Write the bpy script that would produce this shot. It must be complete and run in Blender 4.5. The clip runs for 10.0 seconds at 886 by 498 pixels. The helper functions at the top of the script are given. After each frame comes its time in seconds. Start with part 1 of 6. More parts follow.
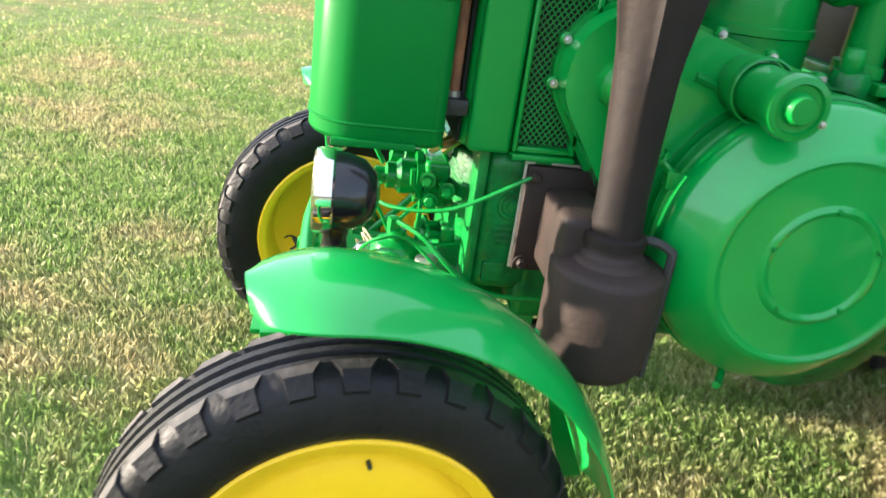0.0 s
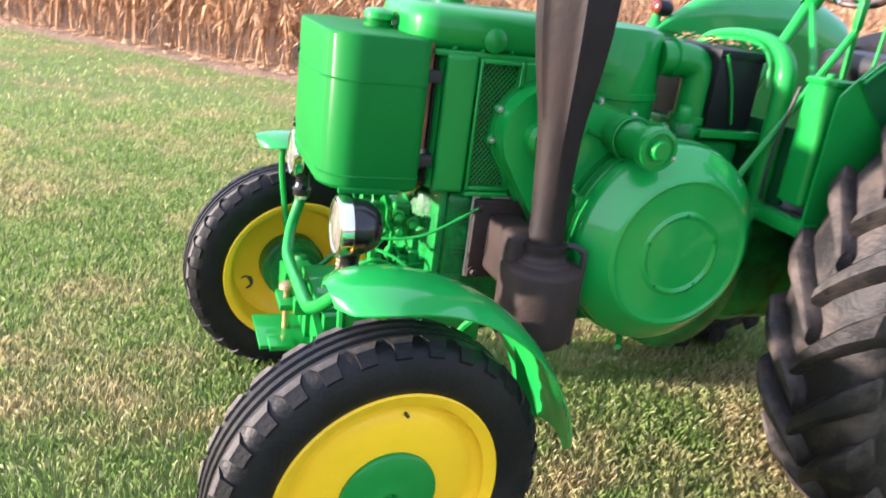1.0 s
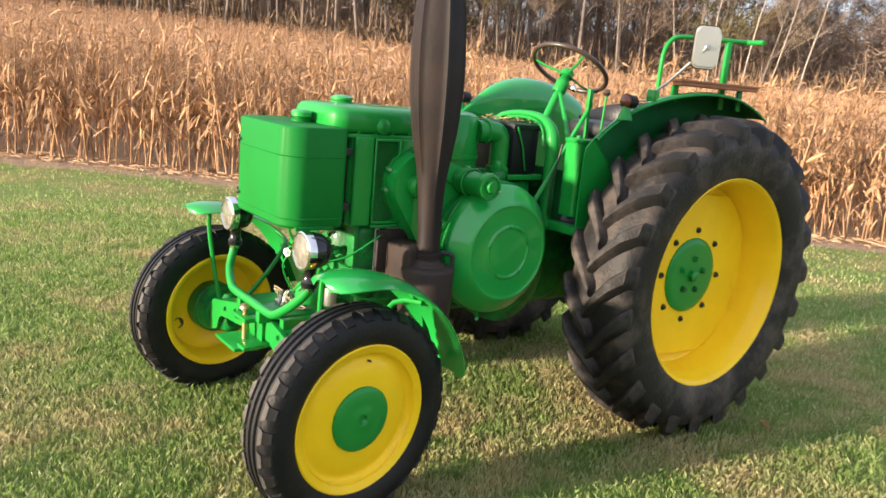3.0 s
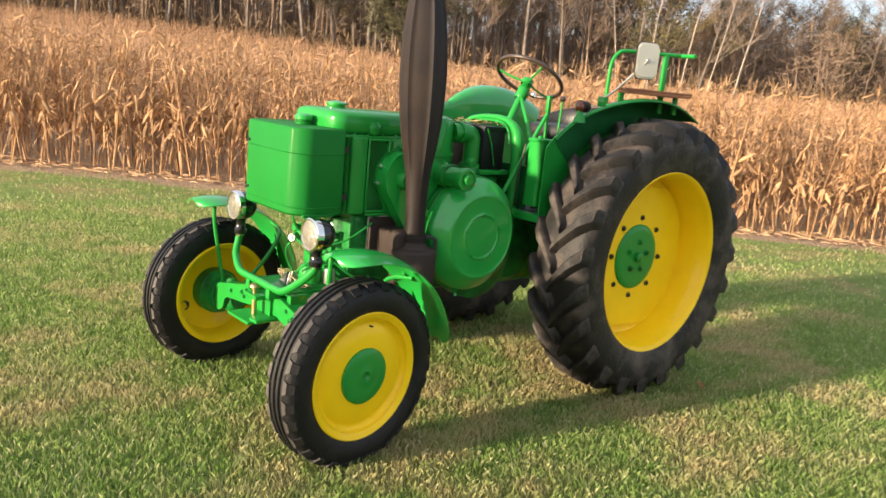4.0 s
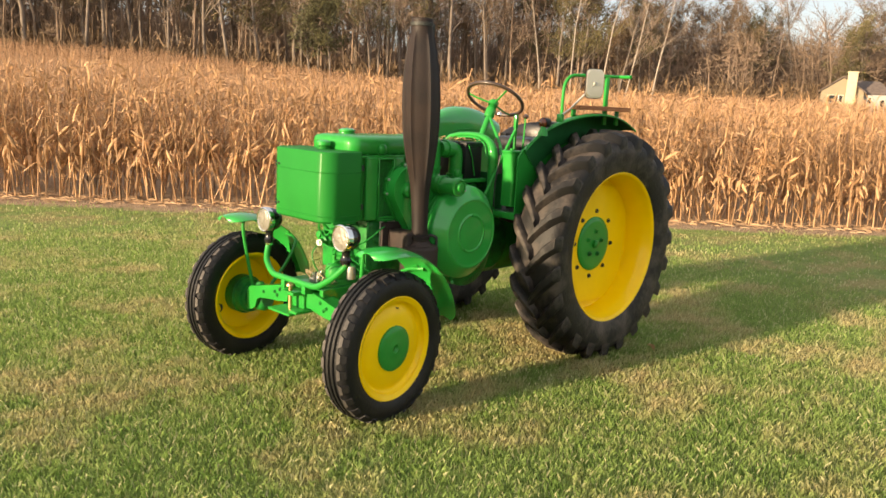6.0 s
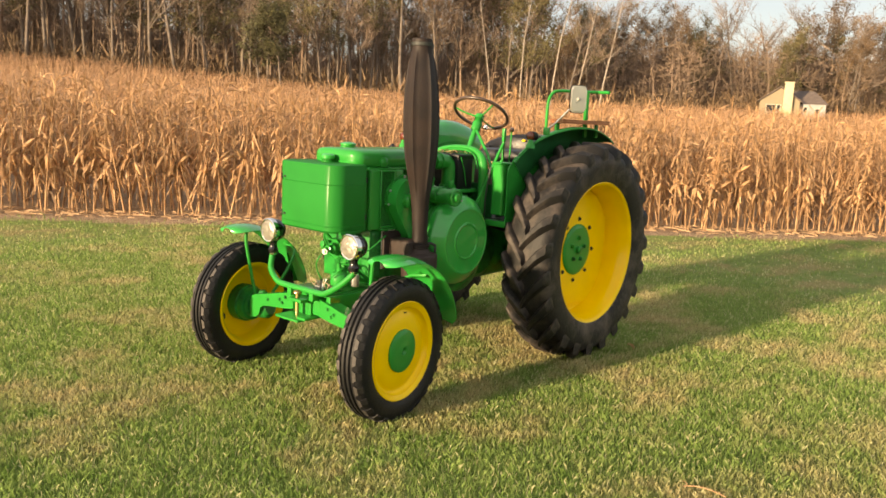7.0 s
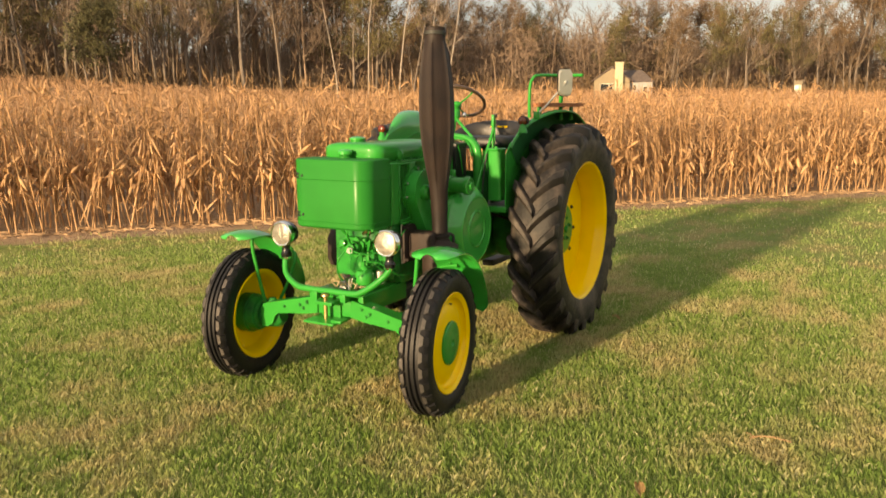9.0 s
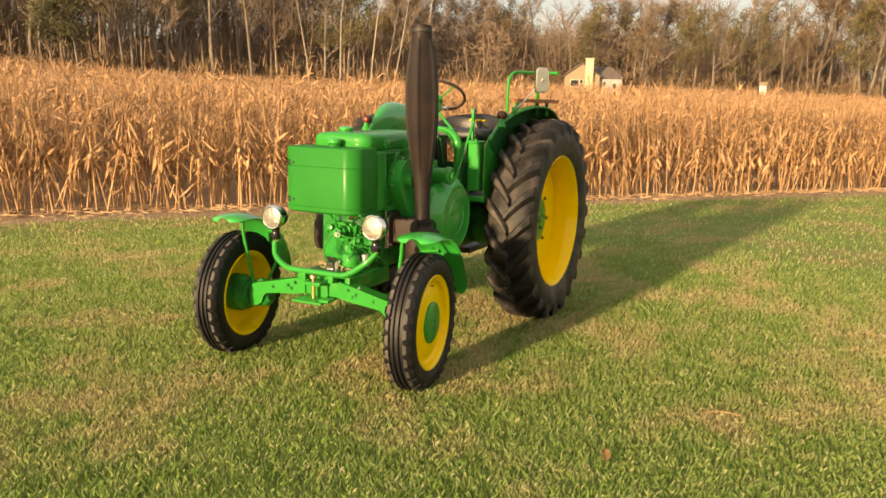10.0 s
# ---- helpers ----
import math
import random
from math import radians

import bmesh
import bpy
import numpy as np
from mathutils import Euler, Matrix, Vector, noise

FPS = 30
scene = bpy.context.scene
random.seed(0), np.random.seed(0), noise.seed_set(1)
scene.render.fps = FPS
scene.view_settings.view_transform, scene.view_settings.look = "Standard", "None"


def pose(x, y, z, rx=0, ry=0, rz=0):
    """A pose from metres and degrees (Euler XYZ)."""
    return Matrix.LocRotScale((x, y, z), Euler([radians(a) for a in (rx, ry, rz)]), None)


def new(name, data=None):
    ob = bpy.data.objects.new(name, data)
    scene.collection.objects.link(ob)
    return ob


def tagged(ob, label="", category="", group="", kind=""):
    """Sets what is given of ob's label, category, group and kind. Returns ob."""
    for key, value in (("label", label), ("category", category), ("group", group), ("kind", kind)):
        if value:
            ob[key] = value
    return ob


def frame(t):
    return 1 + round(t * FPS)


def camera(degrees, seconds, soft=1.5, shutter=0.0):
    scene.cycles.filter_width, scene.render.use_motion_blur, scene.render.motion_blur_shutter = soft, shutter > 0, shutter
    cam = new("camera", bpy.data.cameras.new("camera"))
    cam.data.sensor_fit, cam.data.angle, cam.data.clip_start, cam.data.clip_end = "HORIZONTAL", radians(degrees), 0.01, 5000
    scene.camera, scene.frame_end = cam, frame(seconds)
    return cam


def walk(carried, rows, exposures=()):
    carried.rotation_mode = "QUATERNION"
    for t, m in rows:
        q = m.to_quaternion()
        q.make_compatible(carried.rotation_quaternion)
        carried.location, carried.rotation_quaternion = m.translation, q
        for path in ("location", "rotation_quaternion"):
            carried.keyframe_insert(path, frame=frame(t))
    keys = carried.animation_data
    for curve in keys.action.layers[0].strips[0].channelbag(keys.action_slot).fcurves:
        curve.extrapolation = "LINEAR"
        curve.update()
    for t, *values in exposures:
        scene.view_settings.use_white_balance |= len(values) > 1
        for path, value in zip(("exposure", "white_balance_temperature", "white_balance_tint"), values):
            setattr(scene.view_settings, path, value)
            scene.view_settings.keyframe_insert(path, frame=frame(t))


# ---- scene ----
# ---- camera ----
# seconds, eye in metres, heading, pitch and roll in degrees
cam = camera(60.2, 10.0, soft=1.6, shutter=0.4)
PATH = [
    (0.0, -0.057, -1.658, 1.423, -9.66, -24.26, -7.94),
    (0.5, -0.247, -1.922, 1.467, -15.03, -23.20, -6.72),
    (1.0, -0.472, -2.099, 1.534, -21.31, -19.57, -7.38),
    (1.5, -0.695, -2.333, 1.549, -26.66, -15.53, -5.44),
    (2.0, -0.906, -2.508, 1.563, -31.30, -14.80, -5.03),
    (2.5, -1.125, -2.679, 1.591, -35.18, -13.25, -5.54),
    (4.0, -1.795, -3.174, 1.599, -41.58, -11.72, -5.48),
    (4.5, -2.026, -3.249, 1.628, -44.66, -11.96, -6.63),
    (5.0, -2.259, -3.384, 1.640, -45.71, -10.85, -4.94),
    (5.5, -2.429, -3.533, 1.645, -45.53, -10.95, -3.21),
    (7.0, -2.991, -3.475, 1.676, -50.24, -9.76, -2.80),
    (7.5, -3.105, -3.210, 1.662, -53.25, -10.31, -2.81),
    (8.0, -3.189, -2.887, 1.654, -56.87, -7.14, -1.64),
    (8.5, -3.371, -2.632, 1.656, -60.87, -6.79, 0.20),
    (9.0, -3.555, -2.615, 1.640, -61.46, -10.15, 0.20),
    (9.5, -3.706, -2.609, 1.645, -62.68, -11.74, -0.26),
    (10.0, -3.839, -2.666, 1.651, -63.93, -10.74, -1.36),
]
# the clip's camera darkens and warms its picture on the way: seconds, stops, kelvin, tint
EXPOSURES = [(0.0, 2.32, 5700, 13), (0.8, 2.22, 5500, 22), (1.5, 1.88, 5500, 28), (2.5, 1.66, 5900, 19), (4.5, 1.46, 6700, 13), (5.5, 1.40, 7050, 13), (7.5, 1.20, 8000, 13), (8.5, 0.97, 8300, 14), (9.2, 1.12, 8700, 14), (10.0, 1.17, 8900, 14)]
walk(cam, [(t, pose(x, y, z, 90 + pitch, 0, yaw) @ pose(0, 0, 0, 0, 0, -roll)) for t, x, y, z, yaw, pitch, roll in PATH], EXPOSURES)

# ---- light: a low, warm evening sun ahead of the tractor, clear sky ----
SUN_ELEV, SUN_AZ = 9.0, 170.0          # degrees; azimuth from +x towards +y, where the sun stands
world = bpy.data.worlds.new("sky_world")
scene.world = world
world.use_nodes = True
wt = world.node_tree
sun_dir = Vector((math.cos(radians(SUN_AZ)) * math.cos(radians(SUN_ELEV)), math.sin(radians(SUN_AZ)) * math.cos(radians(SUN_ELEV)), math.sin(radians(SUN_ELEV))))
sky = wt.nodes.new("ShaderNodeTexSky")
sky.sky_type, sky.sun_disc = "NISHITA", False
sky.sun_elevation = radians(SUN_ELEV)
sky.sun_rotation = radians(90 - SUN_AZ)
sky.air_density, sky.dust_density, sky.ozone_density = 0.9, 0.35, 1.0
wt.nodes["Background"].inputs["Strength"].default_value = 0.29
# a thin even veil of high cloud over the clear sky
veil = wt.nodes.new("ShaderNodeMix")
veil.data_type = "RGBA"
veil.inputs["Factor"].default_value = 0.88
wt.links.new(sky.outputs["Color"], veil.inputs["A"])
wt.links.new(veil.outputs["Result"], wt.nodes["Background"].inputs["Color"])
# the cloud is brighter and warmer towards the sun
away = wt.nodes.new("ShaderNodeTexCoord")
near_sun = wt.nodes.new("ShaderNodeVectorMath")
near_sun.operation = "DOT_PRODUCT"
near_sun.inputs[1].default_value = sun_dir
wt.links.new(away.outputs["Generated"], near_sun.inputs[0])
span = wt.nodes.new("ShaderNodeMapRange")
span.interpolation_type = "SMOOTHSTEP"
span.inputs["From Min"].default_value, span.inputs["From Max"].default_value = -0.9, 1.0
wt.links.new(near_sun.outputs["Value"], span.inputs["Value"])
cloud = wt.nodes.new("ShaderNodeMix")
cloud.data_type = "RGBA"
cloud.inputs["A"].default_value = (0.70, 0.77, 0.90, 1)
cloud.inputs["B"].default_value = (1.50, 1.50, 1.52, 1)
wt.links.new(span.outputs["Result"], cloud.inputs["Factor"])
wt.links.new(cloud.outputs["Result"], veil.inputs["B"])
sun = new("sun", bpy.data.lights.new("sun", "SUN"))
sun.data.energy, sun.data.angle, sun.data.color = 4.3, radians(2.2), (1.0, 0.81, 0.56)
sun.rotation_mode = "QUATERNION"
sun.rotation_quaternion = sun_dir.to_track_quat("Z", "Y")
sun.location = sun_dir * 60

# ---- materials ----
def material(name, color, rough=0.5, metal=0.0, coat=0.0, vary=0.15, scale=6.0, bump=0.0, bump_scale=60.0, second=None, second_scale=1.5, second_at=0.55, second_soft=0.12, island=0.0, spec=0.5, rough_vary=0.1, leaf=0.0):
    """A principled material with colour variation at two scales, an optional second colour in stains, and fine relief."""
    m = bpy.data.materials.new(name)
    m.use_nodes = True
    t = m.node_tree
    b = t.nodes["Principled BSDF"]
    n, l = t.nodes, t.links
    tc = n.new("ShaderNodeTexCoord")
    n1 = n.new("ShaderNodeTexNoise")
    n1.inputs["Scale"].default_value, n1.inputs["Detail"].default_value = scale, 6
    l.new(tc.outputs["Object"], n1.inputs["Vector"])
    ramp = n.new("ShaderNodeMapRange")
    ramp.inputs["From Min"].default_value, ramp.inputs["From Max"].default_value = 0.3, 0.7
    ramp.inputs["To Min"].default_value, ramp.inputs["To Max"].default_value = 1 - vary, 1 + vary
    l.new(n1.outputs["Fac"], ramp.inputs["Value"])
    mul = n.new("ShaderNodeVectorMath")
    mul.operation = "SCALE"
    mul.inputs[0].default_value = color
    l.new(ramp.outputs["Result"], mul.inputs["Scale"])
    col = mul.outputs["Vector"]
    if second is not None:
        n2 = n.new("ShaderNodeTexNoise")
        n2.inputs["Scale"].default_value, n2.inputs["Detail"].default_value, n2.inputs["Roughness"].default_value = second_scale, 8, 0.65
        l.new(tc.outputs["Object"], n2.inputs["Vector"])
        r2 = n.new("ShaderNodeMapRange")
        r2.inputs["From Min"].default_value, r2.inputs["From Max"].default_value = second_at - second_soft, second_at + second_soft
        l.new(n2.outputs["Fac"], r2.inputs["Value"])
        mx = n.new("ShaderNodeMix")
        mx.data_type = "RGBA"
        l.new(r2.outputs["Result"], mx.inputs["Factor"])
        l.new(col, mx.inputs["A"])
        mx.inputs["B"].default_value = (*second, 1)
        col = mx.outputs["Result"]
    if island:
        g = n.new("ShaderNodeNewGeometry")
        r3 = n.new("ShaderNodeMapRange")
        r3.inputs["To Min"].default_value, r3.inputs["To Max"].default_value = 1 - island, 1 + island
        l.new(g.outputs["Random Per Island"], r3.inputs["Value"])
        m3 = n.new("ShaderNodeVectorMath")
        m3.operation = "SCALE"
        l.new(col, m3.inputs[0])
        l.new(r3.outputs["Result"], m3.inputs["Scale"])
        col = m3.outputs["Vector"]
    l.new(col, b.inputs["Base Color"])
    rr = n.new("ShaderNodeMapRange")
    rr.inputs["To Min"].default_value, rr.inputs["To Max"].default_value = max(0.02, rough - rough_vary), min(1, rough + rough_vary)
    l.new(n1.outputs["Fac"], rr.inputs["Value"])
    l.new(rr.outputs["Result"], b.inputs["Roughness"])
    b.inputs["Metallic"].default_value = metal
    b.inputs["Coat Weight"].default_value = coat
    b.inputs["Coat Roughness"].default_value = 0.05
    b.inputs["Specular IOR Level"].default_value = spec
    if leaf:
        # thin dry leaves let some light through
        thin = n.new("ShaderNodeBsdfTranslucent")
        l.new(col, thin.inputs["Color"])
        both = n.new("ShaderNodeMixShader")
        both.inputs["Fac"].default_value = leaf
        l.new(b.outputs["BSDF"], both.inputs[1])
        l.new(thin.outputs["BSDF"], both.inputs[2])
        l.new(both.outputs["Shader"], n["Material Output"].inputs["Surface"])
    if bump:
        n4 = n.new("ShaderNodeTexNoise")
        n4.inputs["Scale"].default_value, n4.inputs["Detail"].default_value = bump_scale, 5
        l.new(tc.outputs["Object"], n4.inputs["Vector"])
        bp = n.new("ShaderNodeBump")
        bp.inputs["Strength"].default_value, bp.inputs["Distance"].default_value = bump, 0.01
        l.new(n4.outputs["Fac"], bp.inputs["Height"])
        l.new(bp.outputs["Normal"], b.inputs["Normal"])
    return m


GREEN = material("green_enamel", (0.010, 0.246, 0.034), rough=0.45, spec=0.15, coat=0.5, vary=0.08, scale=5, bump=0.03, bump_scale=35, rough_vary=0.08)
CAST = material("green_cast_iron", (0.009, 0.250, 0.037), rough=0.45, spec=0.2, coat=0.34, vary=0.12, scale=9, bump=0.35, bump_scale=70, second=(0.006, 0.080, 0.019), second_scale=6, second_at=0.51, second_soft=0.12)
YELLOW = material("yellow_enamel", (0.95, 0.610, 0.006), rough=0.42, spec=0.2, coat=0.26, vary=0.05, scale=5, bump=0.04, bump_scale=40, second=(0.45, 0.28, 0.03), second_scale=7, second_at=0.74, second_soft=0.06)
RUBBER = material("black_rubber", (0.0085, 0.0085, 0.0100), rough=0.5, spec=0.28, vary=0.25, scale=12, bump=0.25, bump_scale=90, second=(0.018, 0.017, 0.0165), second_scale=5, second_at=0.6, second_soft=0.15)
DUSTY = material("dusty_worn_rubber", (0.0115, 0.0108, 0.0110), rough=0.55, spec=0.30, vary=0.3, scale=9, bump=0.3, bump_scale=70, second=(0.110, 0.088, 0.074), second_scale=5, second_at=0.60, second_soft=0.14)
RUST = material("brown_heat_paint", (0.0125, 0.0085, 0.0085), rough=0.6, spec=0.3, vary=0.22, scale=7, bump=0.12, bump_scale=60, second=(0.030, 0.018, 0.0140), second_scale=4, second_at=0.6, second_soft=0.2)
BLACK = material("black_gloss", (0.010, 0.010, 0.011), rough=0.22, coat=0.25, vary=0.1)
DARK = material("dark_iron", (0.022, 0.024, 0.022), rough=0.6, vary=0.3, scale=14, bump=0.3)
CHROME = material("chrome", (0.80, 0.80, 0.78), rough=0.08, metal=1.0, vary=0.03, rough_vary=0.03)
STEEL = material("bare_steel", (0.55, 0.53, 0.50), rough=0.35, metal=1.0, vary=0.2, scale=20)
BRASS = material("brassy_zinc", (0.50, 0.36, 0.17), rough=0.38, metal=0.9, vary=0.2, scale=20)
LENS = material("fluted_lamp_glass", (0.30, 0.28, 0.24), rough=0.2, metal=0.45, coat=0.6, vary=0.3, scale=25, bump=0.9, bump_scale=45)
AMBER = material("amber_plastic", (0.12, 0.022, 0.008), rough=0.25, coat=0.4)
PLASTIC = material("black_plastic", (0.007, 0.007, 0.009), rough=0.45, spec=0.3, vary=0.1)
VINYL = material("black_vinyl", (0.014, 0.014, 0.016), rough=0.42, vary=0.2, scale=10, bump=0.2, bump_scale=60)
WOODP = material("bench_plank", (0.33, 0.13, 0.06), rough=0.6, vary=0.25, scale=12, bump=0.3, bump_scale=60)
WHITE = material("cream_plastic", (0.50, 0.47, 0.38), rough=0.4, vary=0.08)
MIRROR = material("mirror_glass", (0.85, 0.86, 0.86), rough=0.03, metal=1.0, vary=0.01, rough_vary=0.01)
BROWNWHEEL = material("dark_brown_rim", (0.045, 0.026, 0.016), rough=0.35, coat=0.4, vary=0.2)
ALU = material("grey_alloy", (0.42, 0.42, 0.40), rough=0.4, metal=0.7, vary=0.25, scale=18)
LITTER = material("dry_leaf_bits", (0.34, 0.24, 0.11), rough=0.8, vary=0.4, scale=40, island=0.4)
MESHG = material("dark_green_wire", (0.008, 0.22, 0.03), rough=0.4, vary=0.2)
SATIN = material("satin_metal", (0.76, 0.71, 0.61), rough=0.36, metal=0.85, vary=0.06, rough_vary=0.06)
TANKG = material("dulled_green_enamel", (0.007, 0.160, 0.022), rough=0.55, spec=0.08, coat=0.12, vary=0.08, scale=4, bump=0.02, bump_scale=35, rough_vary=0.08)
TANKG.node_tree.nodes["Principled BSDF"].inputs["Coat Roughness"].default_value = 0.25
GLOSSG = material("polished_green_enamel", (0.010, 0.330, 0.048), rough=0.4, spec=0.3, coat=1.0, vary=0.06, scale=5, bump=0.02, bump_scale=25, rough_vary=0.06)
GLOSSG.node_tree.nodes["Principled BSDF"].inputs["Coat Roughness"].default_value = 0.09
# the guards' green darkened, with the shade beneath them put into the colour
SHADEG = material("shaded_dark_green", (0.007, 0.095, 0.024), rough=0.7, spec=0.15, vary=0.2, scale=8)
SOOT = material("black_core", (0.004, 0.005, 0.004), rough=0.8, vary=0.2)
WORN = material("worn_grey_rubber", (0.075, 0.066, 0.061), rough=0.7, vary=0.35, scale=14, bump=0.2, bump_scale=80, second=(0.020, 0.019, 0.019), second_scale=9, second_at=0.5, second_soft=0.1)
STRAND = material("tan_wire", (0.42, 0.33, 0.20), rough=0.6, vary=0.25, scale=30)
POTRUST = material("brown_silencer_paint", (0.028, 0.0195, 0.0168), rough=0.62, spec=0.3, vary=0.22, scale=7, bump=0.2, bump_scale=60, second=(0.052, 0.034, 0.027), second_scale=4, second_at=0.6, second_soft=0.2)

RUSTY = material("rusty_pipe", (0.30, 0.125, 0.055), rough=0.8, vary=0.35, scale=14, bump=0.3, bump_scale=80, second=(0.12, 0.06, 0.035), second_scale=9, second_at=0.55)

# ---- building helpers ----
def finish(name, me, mat, parent=None, label="", sharp=38, smooth=True):
    if mat is not None:
        me.materials.append(mat)
    if smooth:
        me.shade_smooth()
        me.set_sharp_from_angle(angle=radians(sharp))
    ob = new(name, me)
    if parent is not None:
        ob.parent = parent
    if label:
        tagged(ob, label=label)
    return ob


def part(name, bm, mat, parent, label="", sharp=38):
    """Links a bmesh as one mesh object under a thing or under a part."""
    me = bpy.data.meshes.new(name)
    bmesh.ops.recalc_face_normals(bm, faces=bm.faces)
    bm.to_mesh(me)
    bm.free()
    return finish(name, me, mat, parent, label, sharp)


def thing(name, label, category, at=(0, 0, 0), group=""):
    ob = new(name)
    ob.location = at
    ob.empty_display_size = 0.2
    return tagged(ob, label=label, category=category, group=group)


def box(x0, x1, y0, y1, z0, z1, bev=0.006, seg=2, m=None, bm=None):
    bm = bm or bmesh.new()
    vs = bmesh.ops.create_cube(bm, size=1)["verts"]
    for v in vs:
        v.co = Vector(((x0 + x1) / 2 + v.co.x * (x1 - x0), (y0 + y1) / 2 + v.co.y * (y1 - y0), (z0 + z1) / 2 + v.co.z * (z1 - z0)))
    if bev:
        es = list({e for v in vs for e in v.link_edges})
        r = bmesh.ops.bevel(bm, geom=es, offset=bev, segments=seg, affect="EDGES", profile=0.6)
        vs = list({v for f in r["faces"] for v in f.verts} | {v for v in vs if v.is_valid})
    if m is not None:
        bmesh.ops.transform(bm, matrix=m, verts=[v for v in vs if v.is_valid])
    return bm


def lathe(profile, seg=32, m=None, bm=None, closed=False, a0=0.0, a1=360.0):
    """Turns a profile of (radius, height) about the local z axis; m places it."""
    bm = bm or bmesh.new()
    m = m or Matrix()
    full = abs(a1 - a0) >= 359.9
    n = seg if full else seg + 1
    rings = []
    for r, h in profile:
        if r < 1e-6 and full:
            rings.append([bm.verts.new(m @ Vector((0, 0, h)))])
        else:
            rings.append([bm.verts.new(m @ Vector((r * math.cos(radians(a0 + (a1 - a0) * i / seg)), r * math.sin(radians(a0 + (a1 - a0) * i / seg)), h))) for i in range(n)])
    pairs = list(zip(rings, rings[1:])) + ([(rings[-1], rings[0])] if closed else [])
    for a, b in pairs:
        for i in range(seg):
            j = (i + 1) % n
            if len(a) == 1 and len(b) == 1:
                continue
            if len(a) == 1:
                bm.faces.new((a[0], b[i], b[j]))
            elif len(b) == 1:
                bm.faces.new((a[i], b[0], a[j]))
            else:
                bm.faces.new((a[i], b[i], b[j], a[j]))
    return bm


def along_y(x, y, z):
    """A place whose local z axis points to the tractor's left side (-y)."""
    return pose(x, y, z, 90, 0, 0)


def smooth_path(pts, n=6):
    p = [Vector(q) for q in pts]
    out = []
    for i in range(len(p) - 1):
        a, b = p[i], p[i + 1]
        pa, pb = (p[i - 1] if i else a), (p[i + 2] if i + 2 < len(p) else b)
        for k in range(n):
            t = k / n
            out.append(0.5 * ((2 * a) + (b - pa) * t + (2 * pa - 5 * a + 4 * b - pb) * t * t + (3 * a - pa - 3 * b + pb) * t ** 3))
    out.append(p[-1])
    return out


def tube(pts, r, seg=10, bm=None, cap=True, curve=0, radii=None):
    """A round tube along points, of one radius or of one radius a point."""
    bm = bm or bmesh.new()
    p = smooth_path(pts, curve) if curve else [Vector(q) for q in pts]
    if radii is not None and curve:
        k = np.linspace(0, len(radii) - 1, len(p))
        radii = list(np.interp(k, range(len(radii)), radii))
    rings, prev = [], None
    for i, q in enumerate(p):
        d = ((p[i + 1] - q).normalized() if i + 1 < len(p) else Vector()) + ((q - p[i - 1]).normalized() if i else Vector())
        d.normalize()
        if prev is None:
            prev = d.orthogonal().normalized()
        u = (prev - d * prev.dot(d)).normalized()
        prev = u
        w = d.cross(u)
        rr = radii[i] if radii is not None else r
        rings.append([bm.verts.new(q + (u * math.cos(2 * math.pi * k / seg) + w * math.sin(2 * math.pi * k / seg)) * rr) for k in range(seg)])
    for a, b in zip(rings, rings[1:]):
        for k in range(seg):
            j = (k + 1) % seg
            bm.faces.new((a[k], a[j], b[j], b[k]))
    if cap:
        bm.faces.new(list(reversed(rings[0])))
        bm.faces.new(rings[-1])
    return bm


def slab(poly, y0, y1, bev=0.0, seg=2, bm=None, m=None):
    """A polygon in the xz plane made into a plate from y0 to y1."""
    bm = bm or bmesh.new()
    m = m or Matrix()
    a = [bm.verts.new(m @ Vector((x, y0, z))) for x, z in poly]
    b = [bm.verts.new(m @ Vector((x, y1, z))) for x, z in poly]
    fa, fb = bm.faces.new(a), bm.faces.new(list(reversed(b)))
    for i in range(len(poly)):
        j = (i + 1) % len(poly)
        bm.faces.new((a[j], a[i], b[i], b[j]))
    if bev:
        bmesh.ops.bevel(bm, geom=list(fa.edges) + list(fb.edges), offset=bev, segments=seg, affect="EDGES")
    return bm


def bolt(at, axis, r, h, bm=None):
    """A small hexagonal bolt head on a washer, standing out along axis."""
    m = Matrix.Translation(at) @ Vector(axis).to_track_quat("Z", "Y").to_matrix().to_4x4()
    bm = lathe([(0, -h * 0.3), (r * 1.5, -h * 0.3), (r * 1.5, h * 0.2), (r, h * 0.2)], 12, m, bm)
    return lathe([(r, h * 0.2), (r, h * 0.85), (r * 0.8, h), (0, h)], 6, m, bm)

# ---- the tractor; x runs to its rear, -y to its left side; front axle over the origin ----
tractor = thing("tractor", "glossy green vintage farm tractor with yellow wheels standing on mown grass", "tractor")
FX, FZ = 0.0, 0.395             # front wheel middle, and the wheels' distance from the middle line
FYS = {-1: 0.660, 1: 0.708}
RX, RY, RZ = 1.875, 0.725, 0.772           # rear wheel middle
STEER = 7.0


